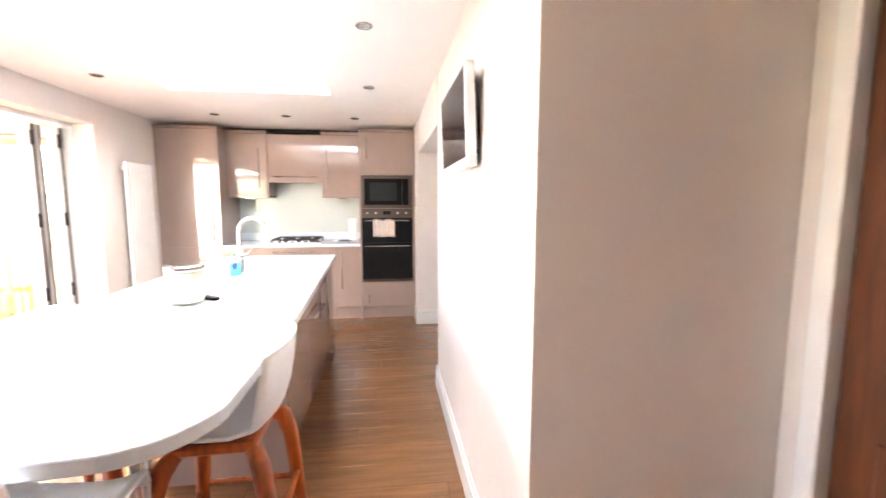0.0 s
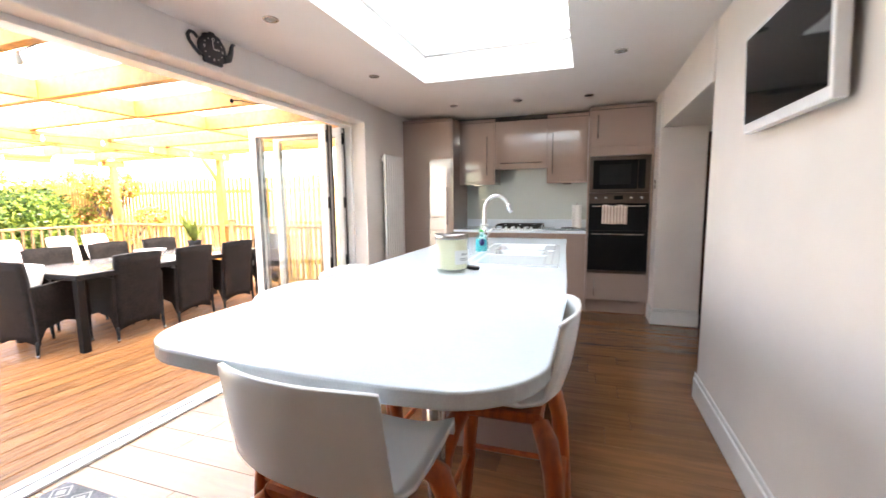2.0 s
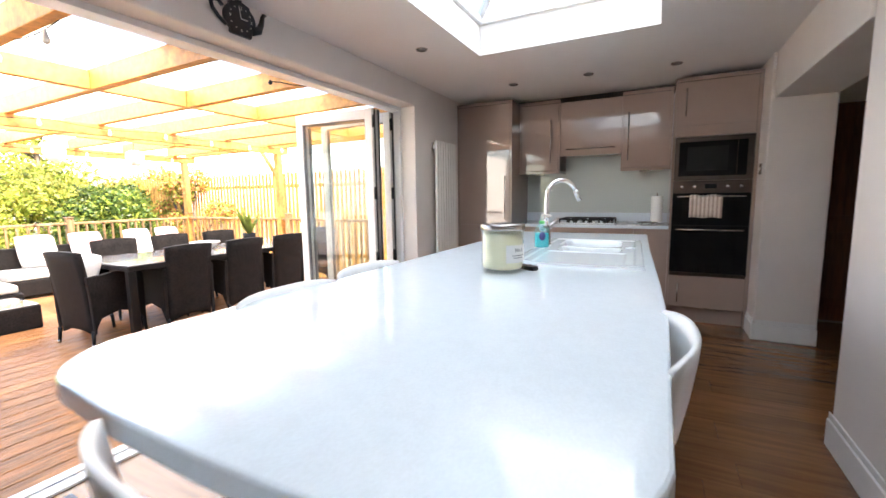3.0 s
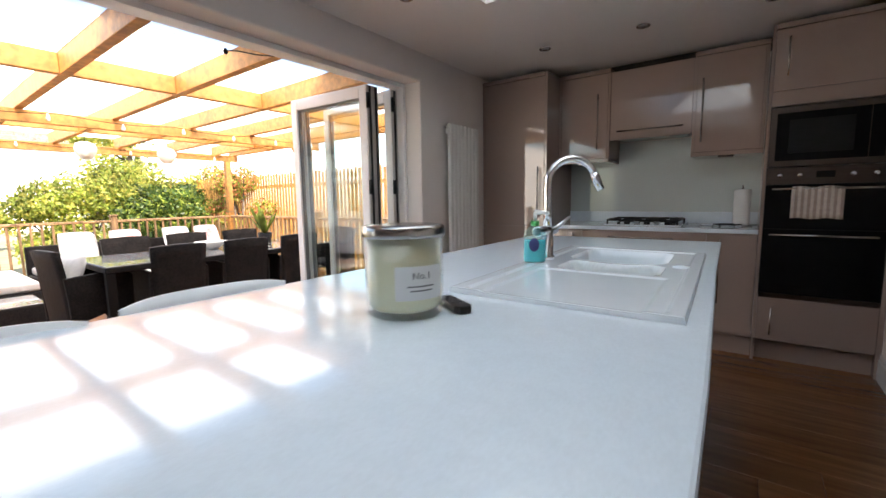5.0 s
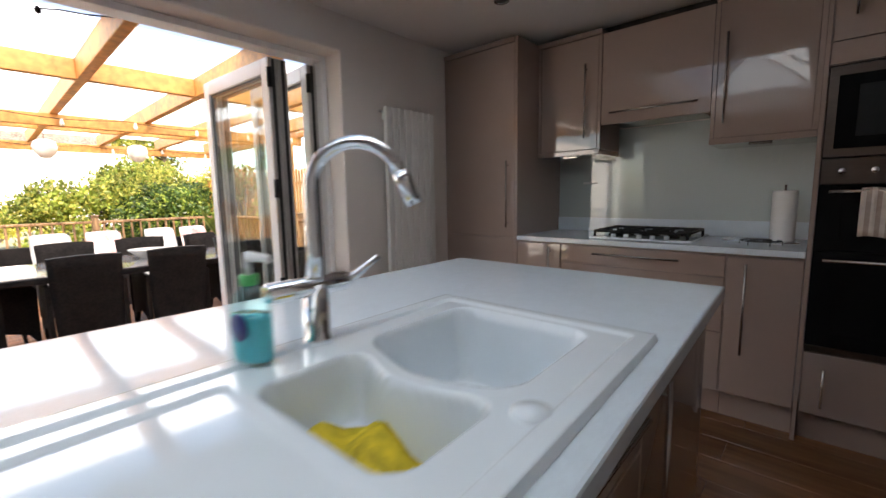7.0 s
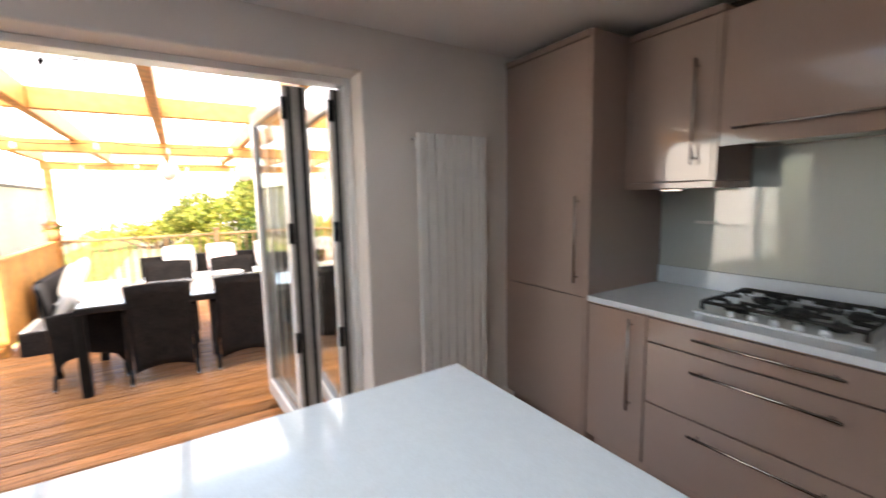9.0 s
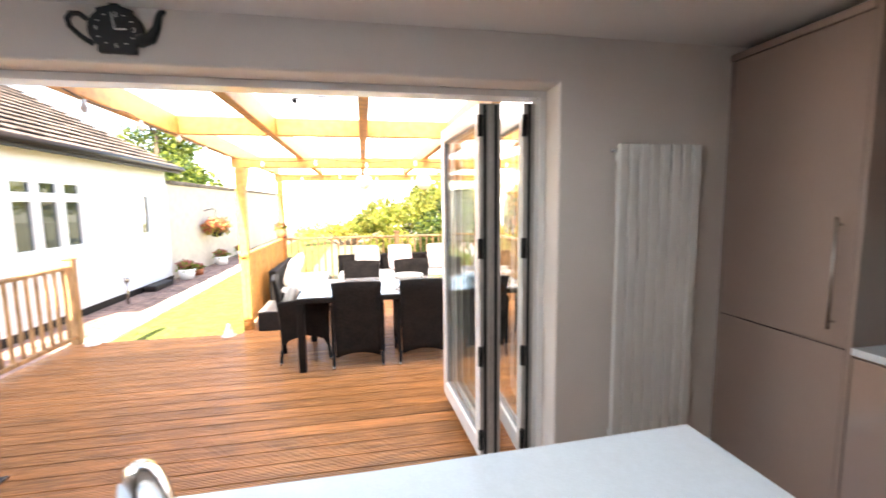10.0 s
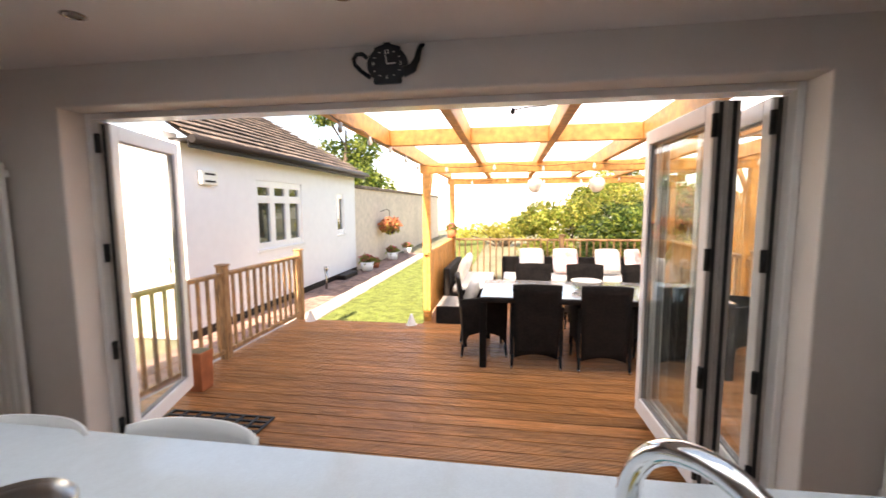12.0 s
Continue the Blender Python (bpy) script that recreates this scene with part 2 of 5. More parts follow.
def tube(pts, r, seg=10, closed_ends=True):
    """A round bar along points; r is one radius or one for each point."""
    bm = bmesh.new()
    pts = [Vector(p) for p in pts]
    rs = r if isinstance(r, (list, tuple)) else [r] * len(pts)
    rings, side = [], None
    for i, p in enumerate(pts):
        d = (pts[min(i + 1, len(pts) - 1)] - pts[max(i - 1, 0)]).normalized()
        if side is None:
            side = d.orthogonal().normalized()
        side = (side - d * side.dot(d)).normalized()
        up = d.cross(side)
        rings.append([bm.verts.new(p + (side * math.cos(a) + up * math.sin(a)) * rs[i]) for a in [2 * math.pi * k / seg for k in range(seg)]])
    for a, b in zip(rings, rings[1:]):
        for k in range(seg):
            bm.faces.new((a[k], a[(k + 1) % seg], b[(k + 1) % seg], b[k])).smooth = True
    if closed_ends:
        bm.faces.new(rings[0][::-1])
        bm.faces.new(rings[-1])
    return bm


def lathe(profile, seg=24):
    """A turned shape about z from (radius, height) pairs."""
    bm = bmesh.new()
    rings = []
    for r, z in profile:
        if r < 1e-5:
            rings.append([bm.verts.new((0, 0, z))])
        else:
            rings.append([bm.verts.new((r * math.cos(2 * math.pi * k / seg), r * math.sin(2 * math.pi * k / seg), z)) for k in range(seg)])
    for a, b in zip(rings, rings[1:]):
        for k in range(seg):
            q = (k + 1) % seg
            vs = [a[0], b[q], b[k]] if len(a) == 1 else [a[k], a[q], b[0]] if len(b) == 1 else [a[k], a[q], b[q], b[k]]
            bm.faces.new(vs).smooth = True
    bmesh.ops.recalc_face_normals(bm, faces=bm.faces[:])
    return bm


def sheet(grid, thick):
    """A shell from rows of points, given thickness."""
    bm = bmesh.new()
    vs = [[bm.verts.new(p) for p in row] for row in grid]
    for a, b in zip(vs, vs[1:]):
        for k in range(len(a) - 1):
            bm.faces.new((a[k], a[k + 1], b[k + 1], b[k])).smooth = True
    bmesh.ops.recalc_face_normals(bm, faces=bm.faces[:])
    if thick:
        r = bmesh.ops.solidify(bm, geom=bm.faces[:], thickness=thick)
        for f in bm.faces:
            f.smooth = True
    return bm


def mesh_of(bm, m):
    me = bpy.data.meshes.new("mesh")
    bmesh.ops.recalc_face_normals(bm, faces=bm.faces[:])
    bm.to_mesh(me)
    bm.free()
    if m is not None:
        me.materials.append(m)
    return me


def part(name, bm, m, parent, label="", at=None):
    ob = new(name, bm if isinstance(bm, bpy.types.Mesh) else mesh_of(bm, m))
    ob.parent = parent
    if at is not None:
        ob.matrix_basis = at
    return tagged(ob, label)


def thing(name, label, category, at=None, group="", kind=""):
    """An empty at the base of a thing, to carry its parts."""
    ob = new(name)
    ob.empty_display_size = 0.1
    if at is not None:
        ob.matrix_basis = at
    return tagged(ob, label, category, group, kind)


def solo(name, bm, m, label, category, group="", kind="", at=None):
    ob = new(name, mesh_of(bm, m))
    if at is not None:
        ob.matrix_basis = at
    return tagged(ob, label, category, group, kind)


def struct(name, bm, m, label, category):
    return solo(name, bm, m, label, category, kind="structure")


def arc(cx, cy, r, a0, a1, n):
    return [(cx + r * math.cos(radians(a0 + (a1 - a0) * i / n)), cy + r * math.sin(radians(a0 + (a1 - a0) * i / n))) for i in range(n + 1)]


# ---- the room's shell ----
CEIL, WX, BACK, NEAR = 2.28, 2.83, 5.62, -1.5
SKY = (0.815, 2.052, 0.66, 3.655)       # roof light: x0, x1, y0, y1
DOOR_Y0, DOOR_Y1, DOOR_Z = 0.308, 4.033, 2.065
DECK = -0.05
TX, WY, HX = 2.865, 0.985, 3.615              # face and near end of the television wall, face of the hall wall

# wall with the wide folding doors
_o = [(NEAR - 0.1, -0.4), (DOOR_Y0, -0.4), (DOOR_Y0, DOOR_Z), (DOOR_Y1, DOOR_Z), (DOOR_Y1, -0.4), (BACK + 0.1, -0.4), (BACK + 0.1, 2.5), (NEAR - 0.1, 2.5)]
_b = prism(_o, 0, 0.3, 0.012, 3)
_b.transform(Matrix(((0, 0, 1, -0.3), (1, 0, 0, 0), (0, 1, 0, 0), (0, 0, 0, 1))))
struct("wall_garden", _b, M_WALL, "off-white plastered wall with a wide opening to the deck", "wall")
struct("wall_kitchen", box(-0.3, 5.0, BACK, BACK + 0.2, -0.1, 2.5), M_WALL, "off-white plastered wall behind the kitchen units", "wall")
_b = prism([(TX, WY), (3.82, WY), (3.82, WY + 0.15), (3.24, WY + 0.15), (3.24, 3.02), (TX, 3.02)], -0.1, 2.5)
struct("wall_television", _b, M_WALL, "off-white plastered wall that carries the television", "wall")
_b = box(WX, 3.24, 4.70, BACK, -0.1, 2.5, 0.006)
struct("wall_passage", box(WX + 0.02, 3.24, 3.02, 4.70, 1.938, 2.5, 0.004, _b), M_WALL, "off-white plastered wall over the passage opening", "wall")
# hall wall with its door opening
_b = box(HX, HX + 0.2, 0.915, WY, -0.1, 2.5)
box(HX, HX + 0.2, 0.06, 0.915, 1.95, 2.5, 0, _b)
box(HX, HX + 0.2, NEAR, 0.06, -0.1, 2.5, 0, _b)
struct("wall_hall", _b, M_WALL, "off-white plastered hall wall with a doorway", "wall")
# unseen closing wall, set close behind the camera to bounce light forward
struct("wall_near", box(-0.3, 3.80, NEAR - 0.2, NEAR, -0.1, 2.5), M_WALL, "plain off-white closing wall, unseen, added to bounce light", "wall")
# passage room
struct("wall_passage_far", box(4.6, 4.8, WY + 0.15, BACK, -0.1, 2.5), M_WALL, "plain off-white passage wall", "wall")
struct("wall_passage_near", box(3.24, 4.6, 1.9, 2.0, -0.1, 2.5), M_WALL, "plain off-white passage wall", "wall")

# ceiling round the roof light
x0, x1, y0, y1 = SKY
_b = box(0, x0, NEAR, BACK, CEIL, CEIL + 0.12)
box(x1, 4.8, NEAR, BACK, CEIL, CEIL + 0.12, 0, _b)
box(x0, x1, NEAR, y0, CEIL, CEIL + 0.12, 0, _b)
box(x0, x1, y1, BACK, CEIL, CEIL + 0.12, 0, _b)
struct("ceiling", _b, M_CEIL, "smooth white painted ceiling with a roof light opening", "ceiling")
_b = box(-0.6, x0 - 0.1, NEAR - 0.2, BACK + 0.2, 2.45, 2.6)
box(x1 + 0.1, 5.0, NEAR - 0.2, BACK + 0.2, 2.45, 2.6, 0, _b)
box(x0 - 0.1, x1 + 0.1, NEAR - 0.2, y0 - 0.1, 2.45, 2.6, 0, _b)
box(x0 - 0.1, x1 + 0.1, y1 + 0.1, BACK + 0.2, 2.45, 2.6, 0, _b)
struct("roof_slab", _b, M_GAP, "flat felt roof over the extension", "roof")

# roof light: upstand, frame bars, panes
lantern = thing("roof_lantern", "white framed glass roof lantern over the island", "skylight", kind="structure")
zt, zr, rx = 2.50, 2.95, (x0 + x1) / 2
_b = box(x0 - 0.1, x0, y0 - 0.1, y1 + 0.1, CEIL + 0.121, zt)
box(x1, x1 + 0.1, y0 - 0.1, y1 + 0.1, CEIL + 0.121, zt, 0, _b)
box(x0, x1, y0 - 0.1, y0, CEIL + 0.121, zt, 0, _b)
box(x0, x1, y1, y1 + 0.1, CEIL + 0.121, zt, 0, _b)
part("upstand", _b, M_CEIL, lantern)
_b = box(x0 - 0.1, x0 + 0.03, y0 - 0.1, y1 + 0.1, zt, zt + 0.05, 0.004)
box(x1 - 0.03, x1 + 0.1, y0 - 0.1, y1 + 0.1, zt, zt + 0.05, 0.004, _b)
box(x0 + 0.03, x1 - 0.03, y0 - 0.1, y0 + 0.03, zt, zt + 0.05, 0.004, _b)
box(x0 + 0.03, x1 - 0.03, y1 - 0.03, y1 + 0.1, zt, zt + 0.05, 0.004, _b)
part("base_frame", _b, M_UPVC, lantern)
r0, r1 = Vector((rx, y0 + 0.62, zr)), Vector((rx, y1 - 0.62, zr))
cs = [Vector((x0, y0, zt + 0.04)), Vector((x1, y0, zt + 0.04)), Vector((x1, y1, zt + 0.04)), Vector((x0, y1, zt + 0.04))]
part("ridge_bar", tube([r0, r1], 0.03, 8), M_UPVC, lantern)
for c, r in ((cs[0], r0), (cs[1], r0), (cs[2], r1), (cs[3], r1)):
    part("hip_bar", tube([c, r], 0.025, 8), M_UPVC, lantern)
for k in (1, 2):
    yy = y0 + 0.62 + (y1 - y0 - 1.24) * (k - 0.5) / 2
    for xx in (x0, x1):
        part("rafter_bar", tube([(xx, yy, zt + 0.04), (rx, yy, zr)], 0.016, 8), M_UPVC, lantern)
for q in ((cs[0], cs[1], r0), (cs[1], cs[2], r1, r0), (cs[2], cs[3], r1), (cs[3], cs[0], r0, r1)):
    bm = bmesh.new()
    f = bm.faces.new([bm.verts.new(v + Vector((0, 0, 0.02))) for v in q])
    part("pane", bm, M_OPAL, lantern)

# skirting
def skirting(name, x0, x1, y0, y1):
    """A moulded skirting board round the foot of a wall, proud of it."""
    b = box(x0, x1, y0, y1, 0.0, 0.135, 0.004)
    ix = 0.005
    box(x0 + ix, x1 - ix, y0 + ix, y1 - ix, 0.135, 0.17, 0.004, b)
    struct(name, b, M_TRIM, "white gloss moulded skirting board", "skirting board")


skirting("baseboard_television", TX - 0.018, TX, WY - 0.02, 3.04)
skirting("baseboard_television_end", TX, 3.24, 3.022, 3.04)
skirting("baseboard_return", TX, HX, WY - 0.018, WY)
skirting("baseboard_passage", WX, 3.24, 4.682, 4.70)
skirting("baseboard_passage_side", WX - 0.018, WX, 4.682, 4.975)
skirting("baseboard_garden", 0.0, 0.018, DOOR_Y1, 4.99)
skirting("baseboard_garden_near", 0.0, 0.018, NEAR, 0.30)

# ---- kitchen units ----
FY, TOPZ = 5.0, 0.912


def bar(p, q, out, r=0.006):
    """A steel bar handle between p and q, standing off along out."""
    p, q, out = Vector(p), Vector(q), Vector(out)
    d = (q - p).normalized()
    b = tube([p + out, q + out], r, 10)
    for s in (p + d * 0.03, q - d * 0.03):
        join(b, tube([s, s + out], r * 0.8, 8))
    return b


def front(name, unit, x0, x1, z0, z1, y, h=None, label=""):
    """A gloss door or drawer front on a unit, with its bar handle."""
    g = 0.0015
    o = part(name, box(x0 + g, x1 - g, y - 0.02, y, z0 + g, z1 - g, 0.002), M_CASH, unit, label)
    if h:
        part("handle", bar((h[0], y - 0.02, h[2]), (h[1], y - 0.02, h[3]), (0, -0.03, 0)), M_STEEL, o, "brushed steel bar handle")
    return o


tall = thing("tall_cabinet", "tall cashmere gloss larder cabinet in the corner", "cabinet")
part("body", box(0.003, 0.628, FY, BACK - 0.004, 0.15, 2.20, 0.001), M_CARC, tall)
part("end_panel", box(0.629, 0.651, FY - 0.022, BACK - 0.004, 0.0, 2.235, 0.002), M_CASH, tall)
part("filler", box(0.003, 0.022, FY - 0.02, FY - 0.001, 0.15, 2.2, 0.001), M_CASH, tall)
part("plinth", box(0.003, 0.628, FY + 0.05, FY + 0.07, 0.0, 0.148), M_CASH, tall)
front("door", tall, 0.023, 0.628, 0.897, 2.2, FY, (0.577, 0.577, 0.967, 1.427))
front("lower_door", tall, 0.023, 0.628, 0.152, 0.892, FY)
part("cornice", box(0.003, 0.628, FY - 0.03, BACK - 0.004, 2.202, 2.235, 0.003), M_CASH, tall)

u = thing("base_cabinet", "narrow cashmere gloss base cabinet under the worktop", "cabinet", group="kitchen base units")
part("body", box(0.653, 0.975, FY, BACK - 0.004, 0.15, TOPZ - 0.034), M_CARC, u)
part("plinth", box(0.653, 0.975, FY + 0.05, FY + 0.07, 0.0, 0.148), M_CASH, u)
front("door", u, 0.653, 0.975, 0.152, 0.872, FY, (0.907, 0.907, 0.40, 0.85))
u = thing("drawer_cabinet", "wide cashmere gloss three-drawer cabinet under the hob", "cabinet", group="kitchen base units")
part("body", box(0.977, 1.876, FY, BACK - 0.004, 0.15, TOPZ - 0.034), M_CARC, u)
part("plinth", box(0.977, 1.876, FY + 0.05, FY + 0.07, 0.0, 0.148), M_CASH, u)
for a, b, hz in ((0.152, 0.468, 0.408), (0.472, 0.757, 0.688), (0.761, 0.872, 0.829)):
    front("drawer_front", u, 0.979, 1.874, a, b, FY, (1.195, 1.668, hz, hz))
u = thing("base_cabinet", "narrow cashmere gloss base cabinet beside the oven tower", "cabinet", group="kitchen base units")
part("body", box(1.878, 2.178, FY, BACK - 0.004, 0.15, TOPZ - 0.034), M_CARC, u)
part("plinth", box(1.878, 2.178, FY + 0.05, FY + 0.07, 0.0, 0.148), M_CASH, u)
front("door", u, 1.878, 2.178, 0.152, 0.872, FY, (1.962, 1.962, 0.378, 0.84))

tower = thing("oven_tower", "tall cashmere gloss oven housing with steel appliances", "cabinet")
part("side_panel", box(2.180, 2.198, FY - 0.022, BACK - 0.004, 0.0, 2.235, 0.002), M_CASH, tower)
part("side_panel", box(2.80, 2.826, FY - 0.022, BACK - 0.004, 0.0, 2.235, 0.002), M_CASH, tower)
_b = box(2.199, 2.80, FY + 0.002, BACK - 0.004, 0.15, 0.46)
box(2.199, 2.80, FY + 0.002, BACK - 0.004, 1.72, 2.2, 0, _b)
box(2.199, 2.80, FY + 0.30, BACK - 0.004, 0.46, 1.72, 0, _b)
part("body", _b, M_CARC, tower)
part("plinth", box(2.199, 2.80, FY + 0.05, FY + 0.07, 0.0, 0.148), M_CASH, tower)
front("lower_door", tower, 2.200, 2.798, 0.152, 0.45, FY, (2.275, 2.275, 0.20, 0.385))
front("top_door", tower, 2.200, 2.798, 1.815, 2.2, FY, (2.27, 2.27, 1.90, 2.14))
part("filler_rail", box(2.200, 2.798, FY - 0.018, FY, 1.722, 1.812, 0.001), M_CASH, tower)
part("cornice", box(2.199, 2.80, FY - 0.03, BACK - 0.004, 2.202, 2.235, 0.003), M_CASH, tower)

oven = thing("double_oven", "built-in steel and black glass double oven", "oven")
part("body", box(2.20, 2.79, FY + 0.002, FY + 0.28, 0.462, 1.32), M_BLACK, oven)
part("control_panel", box(2.201, 2.795, FY - 0.022, FY, 1.215, 1.325, 0.002), M_STEEL_DIM, oven, "brushed steel control panel")
part("display", box(2.45, 2.54, FY - 0.0245, FY - 0.021, 1.255, 1.295, 0.001), M_BLACKG, oven)
for kx in (2.27, 2.37, 2.62, 2.72):
    k = part("knob", lathe([(0, 0), (0.014, 0), (0.0125, 0.018), (0, 0.018)], 14), M_CHROME, oven, at=pose(kx, FY - 0.022, 1.272, 90))
for za, zb, hz in ((0.925, 1.208, 1.185), (0.485, 0.918, 0.885)):
    d = part("oven_door", box(2.201, 2.795, FY - 0.024, FY, za, zb, 0.002), M_BLACKG, oven, "black glass oven door")
    part("window", box(2.28, 2.71, FY - 0.026, FY - 0.0235, za + 0.06, zb - 0.07, 0.001), M_BLACKG, d)
    part("handle", bar((2.235, FY - 0.024, hz), (2.755, FY - 0.024, hz), (0, -0.04, 0), 0.008), M_STEEL, d, "steel bar handle")
part("bottom_trim", box(2.201, 2.795, FY - 0.022, FY, 0.455, 0.483, 0.002), M_STEEL_DIM, oven)

mic = thing("microwave", "built-in steel framed black microwave", "microwave")
part("frame", box(2.201, 2.795, FY - 0.016, FY + 0.05, 1.33, 1.712, 0.003), M_STEEL_DIM, mic)
part("door", box(2.235, 2.675, FY - 0.024, FY - 0.0165, 1.368, 1.672, 0.003), M_BLACKG, mic)
part("window", box(2.30, 2.61, FY - 0.0265, FY - 0.0235, 1.415, 1.625, 0.002), M_BLACK, mic)
part("control_strip", box(2.68, 2.75, FY - 0.024, FY - 0.0165, 1.368, 1.672, 0.003), M_BLACKG, mic)

# towel over the upper oven's handle
rows = []
for i in range(15):
    s = i / 14
    if s < 0.45:
        yy, zz = FY - 0.050, 1.03 + s / 0.45 * 0.155
    elif s < 0.55:
        a = (s - 0.45) / 0.1 * math.pi
        yy, zz = FY - 0.064 + 0.012 * math.cos(a) + 0.002, 1.186 + 0.012 * math.sin(a)
    else:
        yy, zz = FY - 0.076, 1.186 - (s - 0.55) / 0.45 * 0.19
    rows.append([(2.335 + 0.25 * k / 16, yy + 0.004 * math.sin(k * 1.9) * (1 if i > 8 else 0.3), zz + 0.004 * math.sin(k * 0.7)) for k in range(17)])
towel = solo("tea_towel", sheet(rows, 0.003), M_TOWEL, "beige and brown striped tea towel hung over the oven handle", "towel")
towel.data.materials.append(M_STRIPE)
for p_ in towel.data.polygons:
    if int((p_.center[0] - 2.335) / (0.25 / 16)) % 2:
        p_.material_index = 1

# wall cabinets
WYF = 5.28
for nm, xa, xb, za, h, lab in (("wall_cabinet", 0.653, 1.103, 1.486, (1.005, 1.005, 1.56, 2.03), "cashmere gloss wall cabinet above the worktop"),
                               ("wall_cabinet", 1.721, 2.176, 1.486, (1.785, 1.785, 1.56, 2.03), "cashmere gloss wall cabinet beside the oven tower")):
    u = thing(nm, lab, "cabinet", group="kitchen wall units")
    part("body", box(xa, xb, WYF, BACK - 0.004, za, 2.2), M_CARC, u)
    front("door", u, xa + 0.02, xb - 0.02, za, 2.2, WYF, h)
    part("side_panel", box(xa + 0.0005, xa + 0.0185, WYF - 0.022, WYF - 0.0005, za, 2.2), M_CASH, u)
    part("side_panel", box(xb - 0.0185, xb - 0.0005, WYF - 0.022, WYF - 0.0005, za, 2.2), M_CASH, u)
    part("pelmet", box(xa, xb, WYF - 0.03, BACK - 0.004, za - 0.035, za - 0.002, 0.003), M_CASH, u)
    part("cornice", box(xa, xb, WYF - 0.03, BACK - 0.004, 2.202, 2.235, 0.003), M_CASH, u)
    part("under_light", box((xa + xb) / 2 - 0.05, (xa + xb) / 2 + 0.05, WYF + 0.02, WYF + 0.06, za - 0.047, za - 0.0355, 0.002), M_STEEL, u, "small steel under-cabinet light")
u = thing("hood_cabinet", "cashmere gloss lift-up cabinet hiding the cooker hood", "cabinet", group="kitchen wall units")
part("body", box(1.105, 1.719, WYF, BACK - 0.004, 1.66, 2.2), M_CARC, u)
front("flap_door", u, 1.105, 1.719, 1.63, 2.2, WYF, (1.17, 1.66, 1.70, 1.70))
part("hood_grille", box(1.15, 1.68, WYF + 0.03, WYF + 0.28, 1.64, 1.659, 0.002), M_STEEL, u)
# dark block over the units, its colour standing for the gap's shade
struct("gap_shade_block", box(0.005, 2.82, WYF + 0.12, BACK - 0.006, 2.237, CEIL - 0.001), M_GAP, "dark block coloured as the shade between units and ceiling", "trim")

# worktop, upstand, splashback
solo("worktop", box(0.653, 2.178, FY - 0.028, BACK - 0.004, TOPZ - 0.03, TOPZ, 0.003, None, 2), M_TOP, "white quartz worktop along the kitchen wall", "worktop")
solo("worktop_upstand", box(0.653, 2.178, BACK - 0.024, BACK - 0.004, TOPZ + 0.0005, TOPZ + 0.10, 0.002), M_TOP, "white quartz upstand behind the worktop", "upstand")
solo("glass_splashback", box(0.654, 2.177, BACK - 0.012, BACK - 0.004, TOPZ + 0.101, 1.64, 0.001), M_SPLASH, "pale green back-painted glass splashback", "splashback")
solo("wall_socket", box(0.85, 0.96, BACK - 0.020, BACK - 0.0125, 1.262, 1.278, 0.002), M_WHITEP, "slim pale socket strip on the splashback", "socket")

# gas hob
hob = thing("gas_hob", "white glass gas hob with black cast-iron grates", "hob")
part("glass_plate", box(1.13, 1.70, 5.07, 5.56, TOPZ + 0.0005, TOPZ + 0.012, 0.003), M_SINK, hob)
for bx, by, br in ((1.25, 5.20, 0.045), (1.25, 5.44, 0.035), (1.415, 5.32, 0.06), (1.58, 5.20, 0.035), (1.58, 5.44, 0.045)):
    part("burner", lathe([(0, 0), (br, 0), (br, 0.012), (br * 0.8, 0.016), (br * 0.75, 0.024), (0, 0.025)], 18), M_IRON, hob, at=pose(bx, by, TOPZ + 0.012))
for gx in (1.145, 1.32, 1.495):
    b = bmesh.new()
    z = TOPZ + 0.045
    w = 0.175
    for yy in (5.12, 5.53):
        join(b, tube([(gx, yy, z), (gx + w, yy, z)], 0.0085, 6))
    for xx in (gx, gx + w):
        join(b, tube([(xx, 5.12, z), (xx, 5.53, z)], 0.0085, 6))
    for yy in (5.20, 5.32, 5.44):
        join(b, tube([(gx, yy, z + 0.004), (gx + w * 0.36, yy, z + 0.006)], 0.0085, 6))
        join(b, tube([(gx + w * 0.64, yy, z + 0.006), (gx + w, yy, z + 0.004)], 0.0085, 6))
    join(b, tube([(gx + w / 2, 5.12, z + 0.004), (gx + w / 2, 5.17, z + 0.006)], 0.0085, 6))
    for xx, yy in ((gx, 5.12), (gx + w, 5.12), (gx, 5.53), (gx + w, 5.53)):
        join(b, tube([(xx, yy, TOPZ + 0.011), (xx, yy, z)], 0.0085, 6))
    part("grate", b, M_IRON, hob)
for k in range(5):
    part("knob", lathe([(0, 0), (0.016, 0), (0.014, 0.02), (0, 0.021)], 14), M_SINK, hob, at=pose(1.27 + 0.075 * k, 5.095, TOPZ + 0.012))

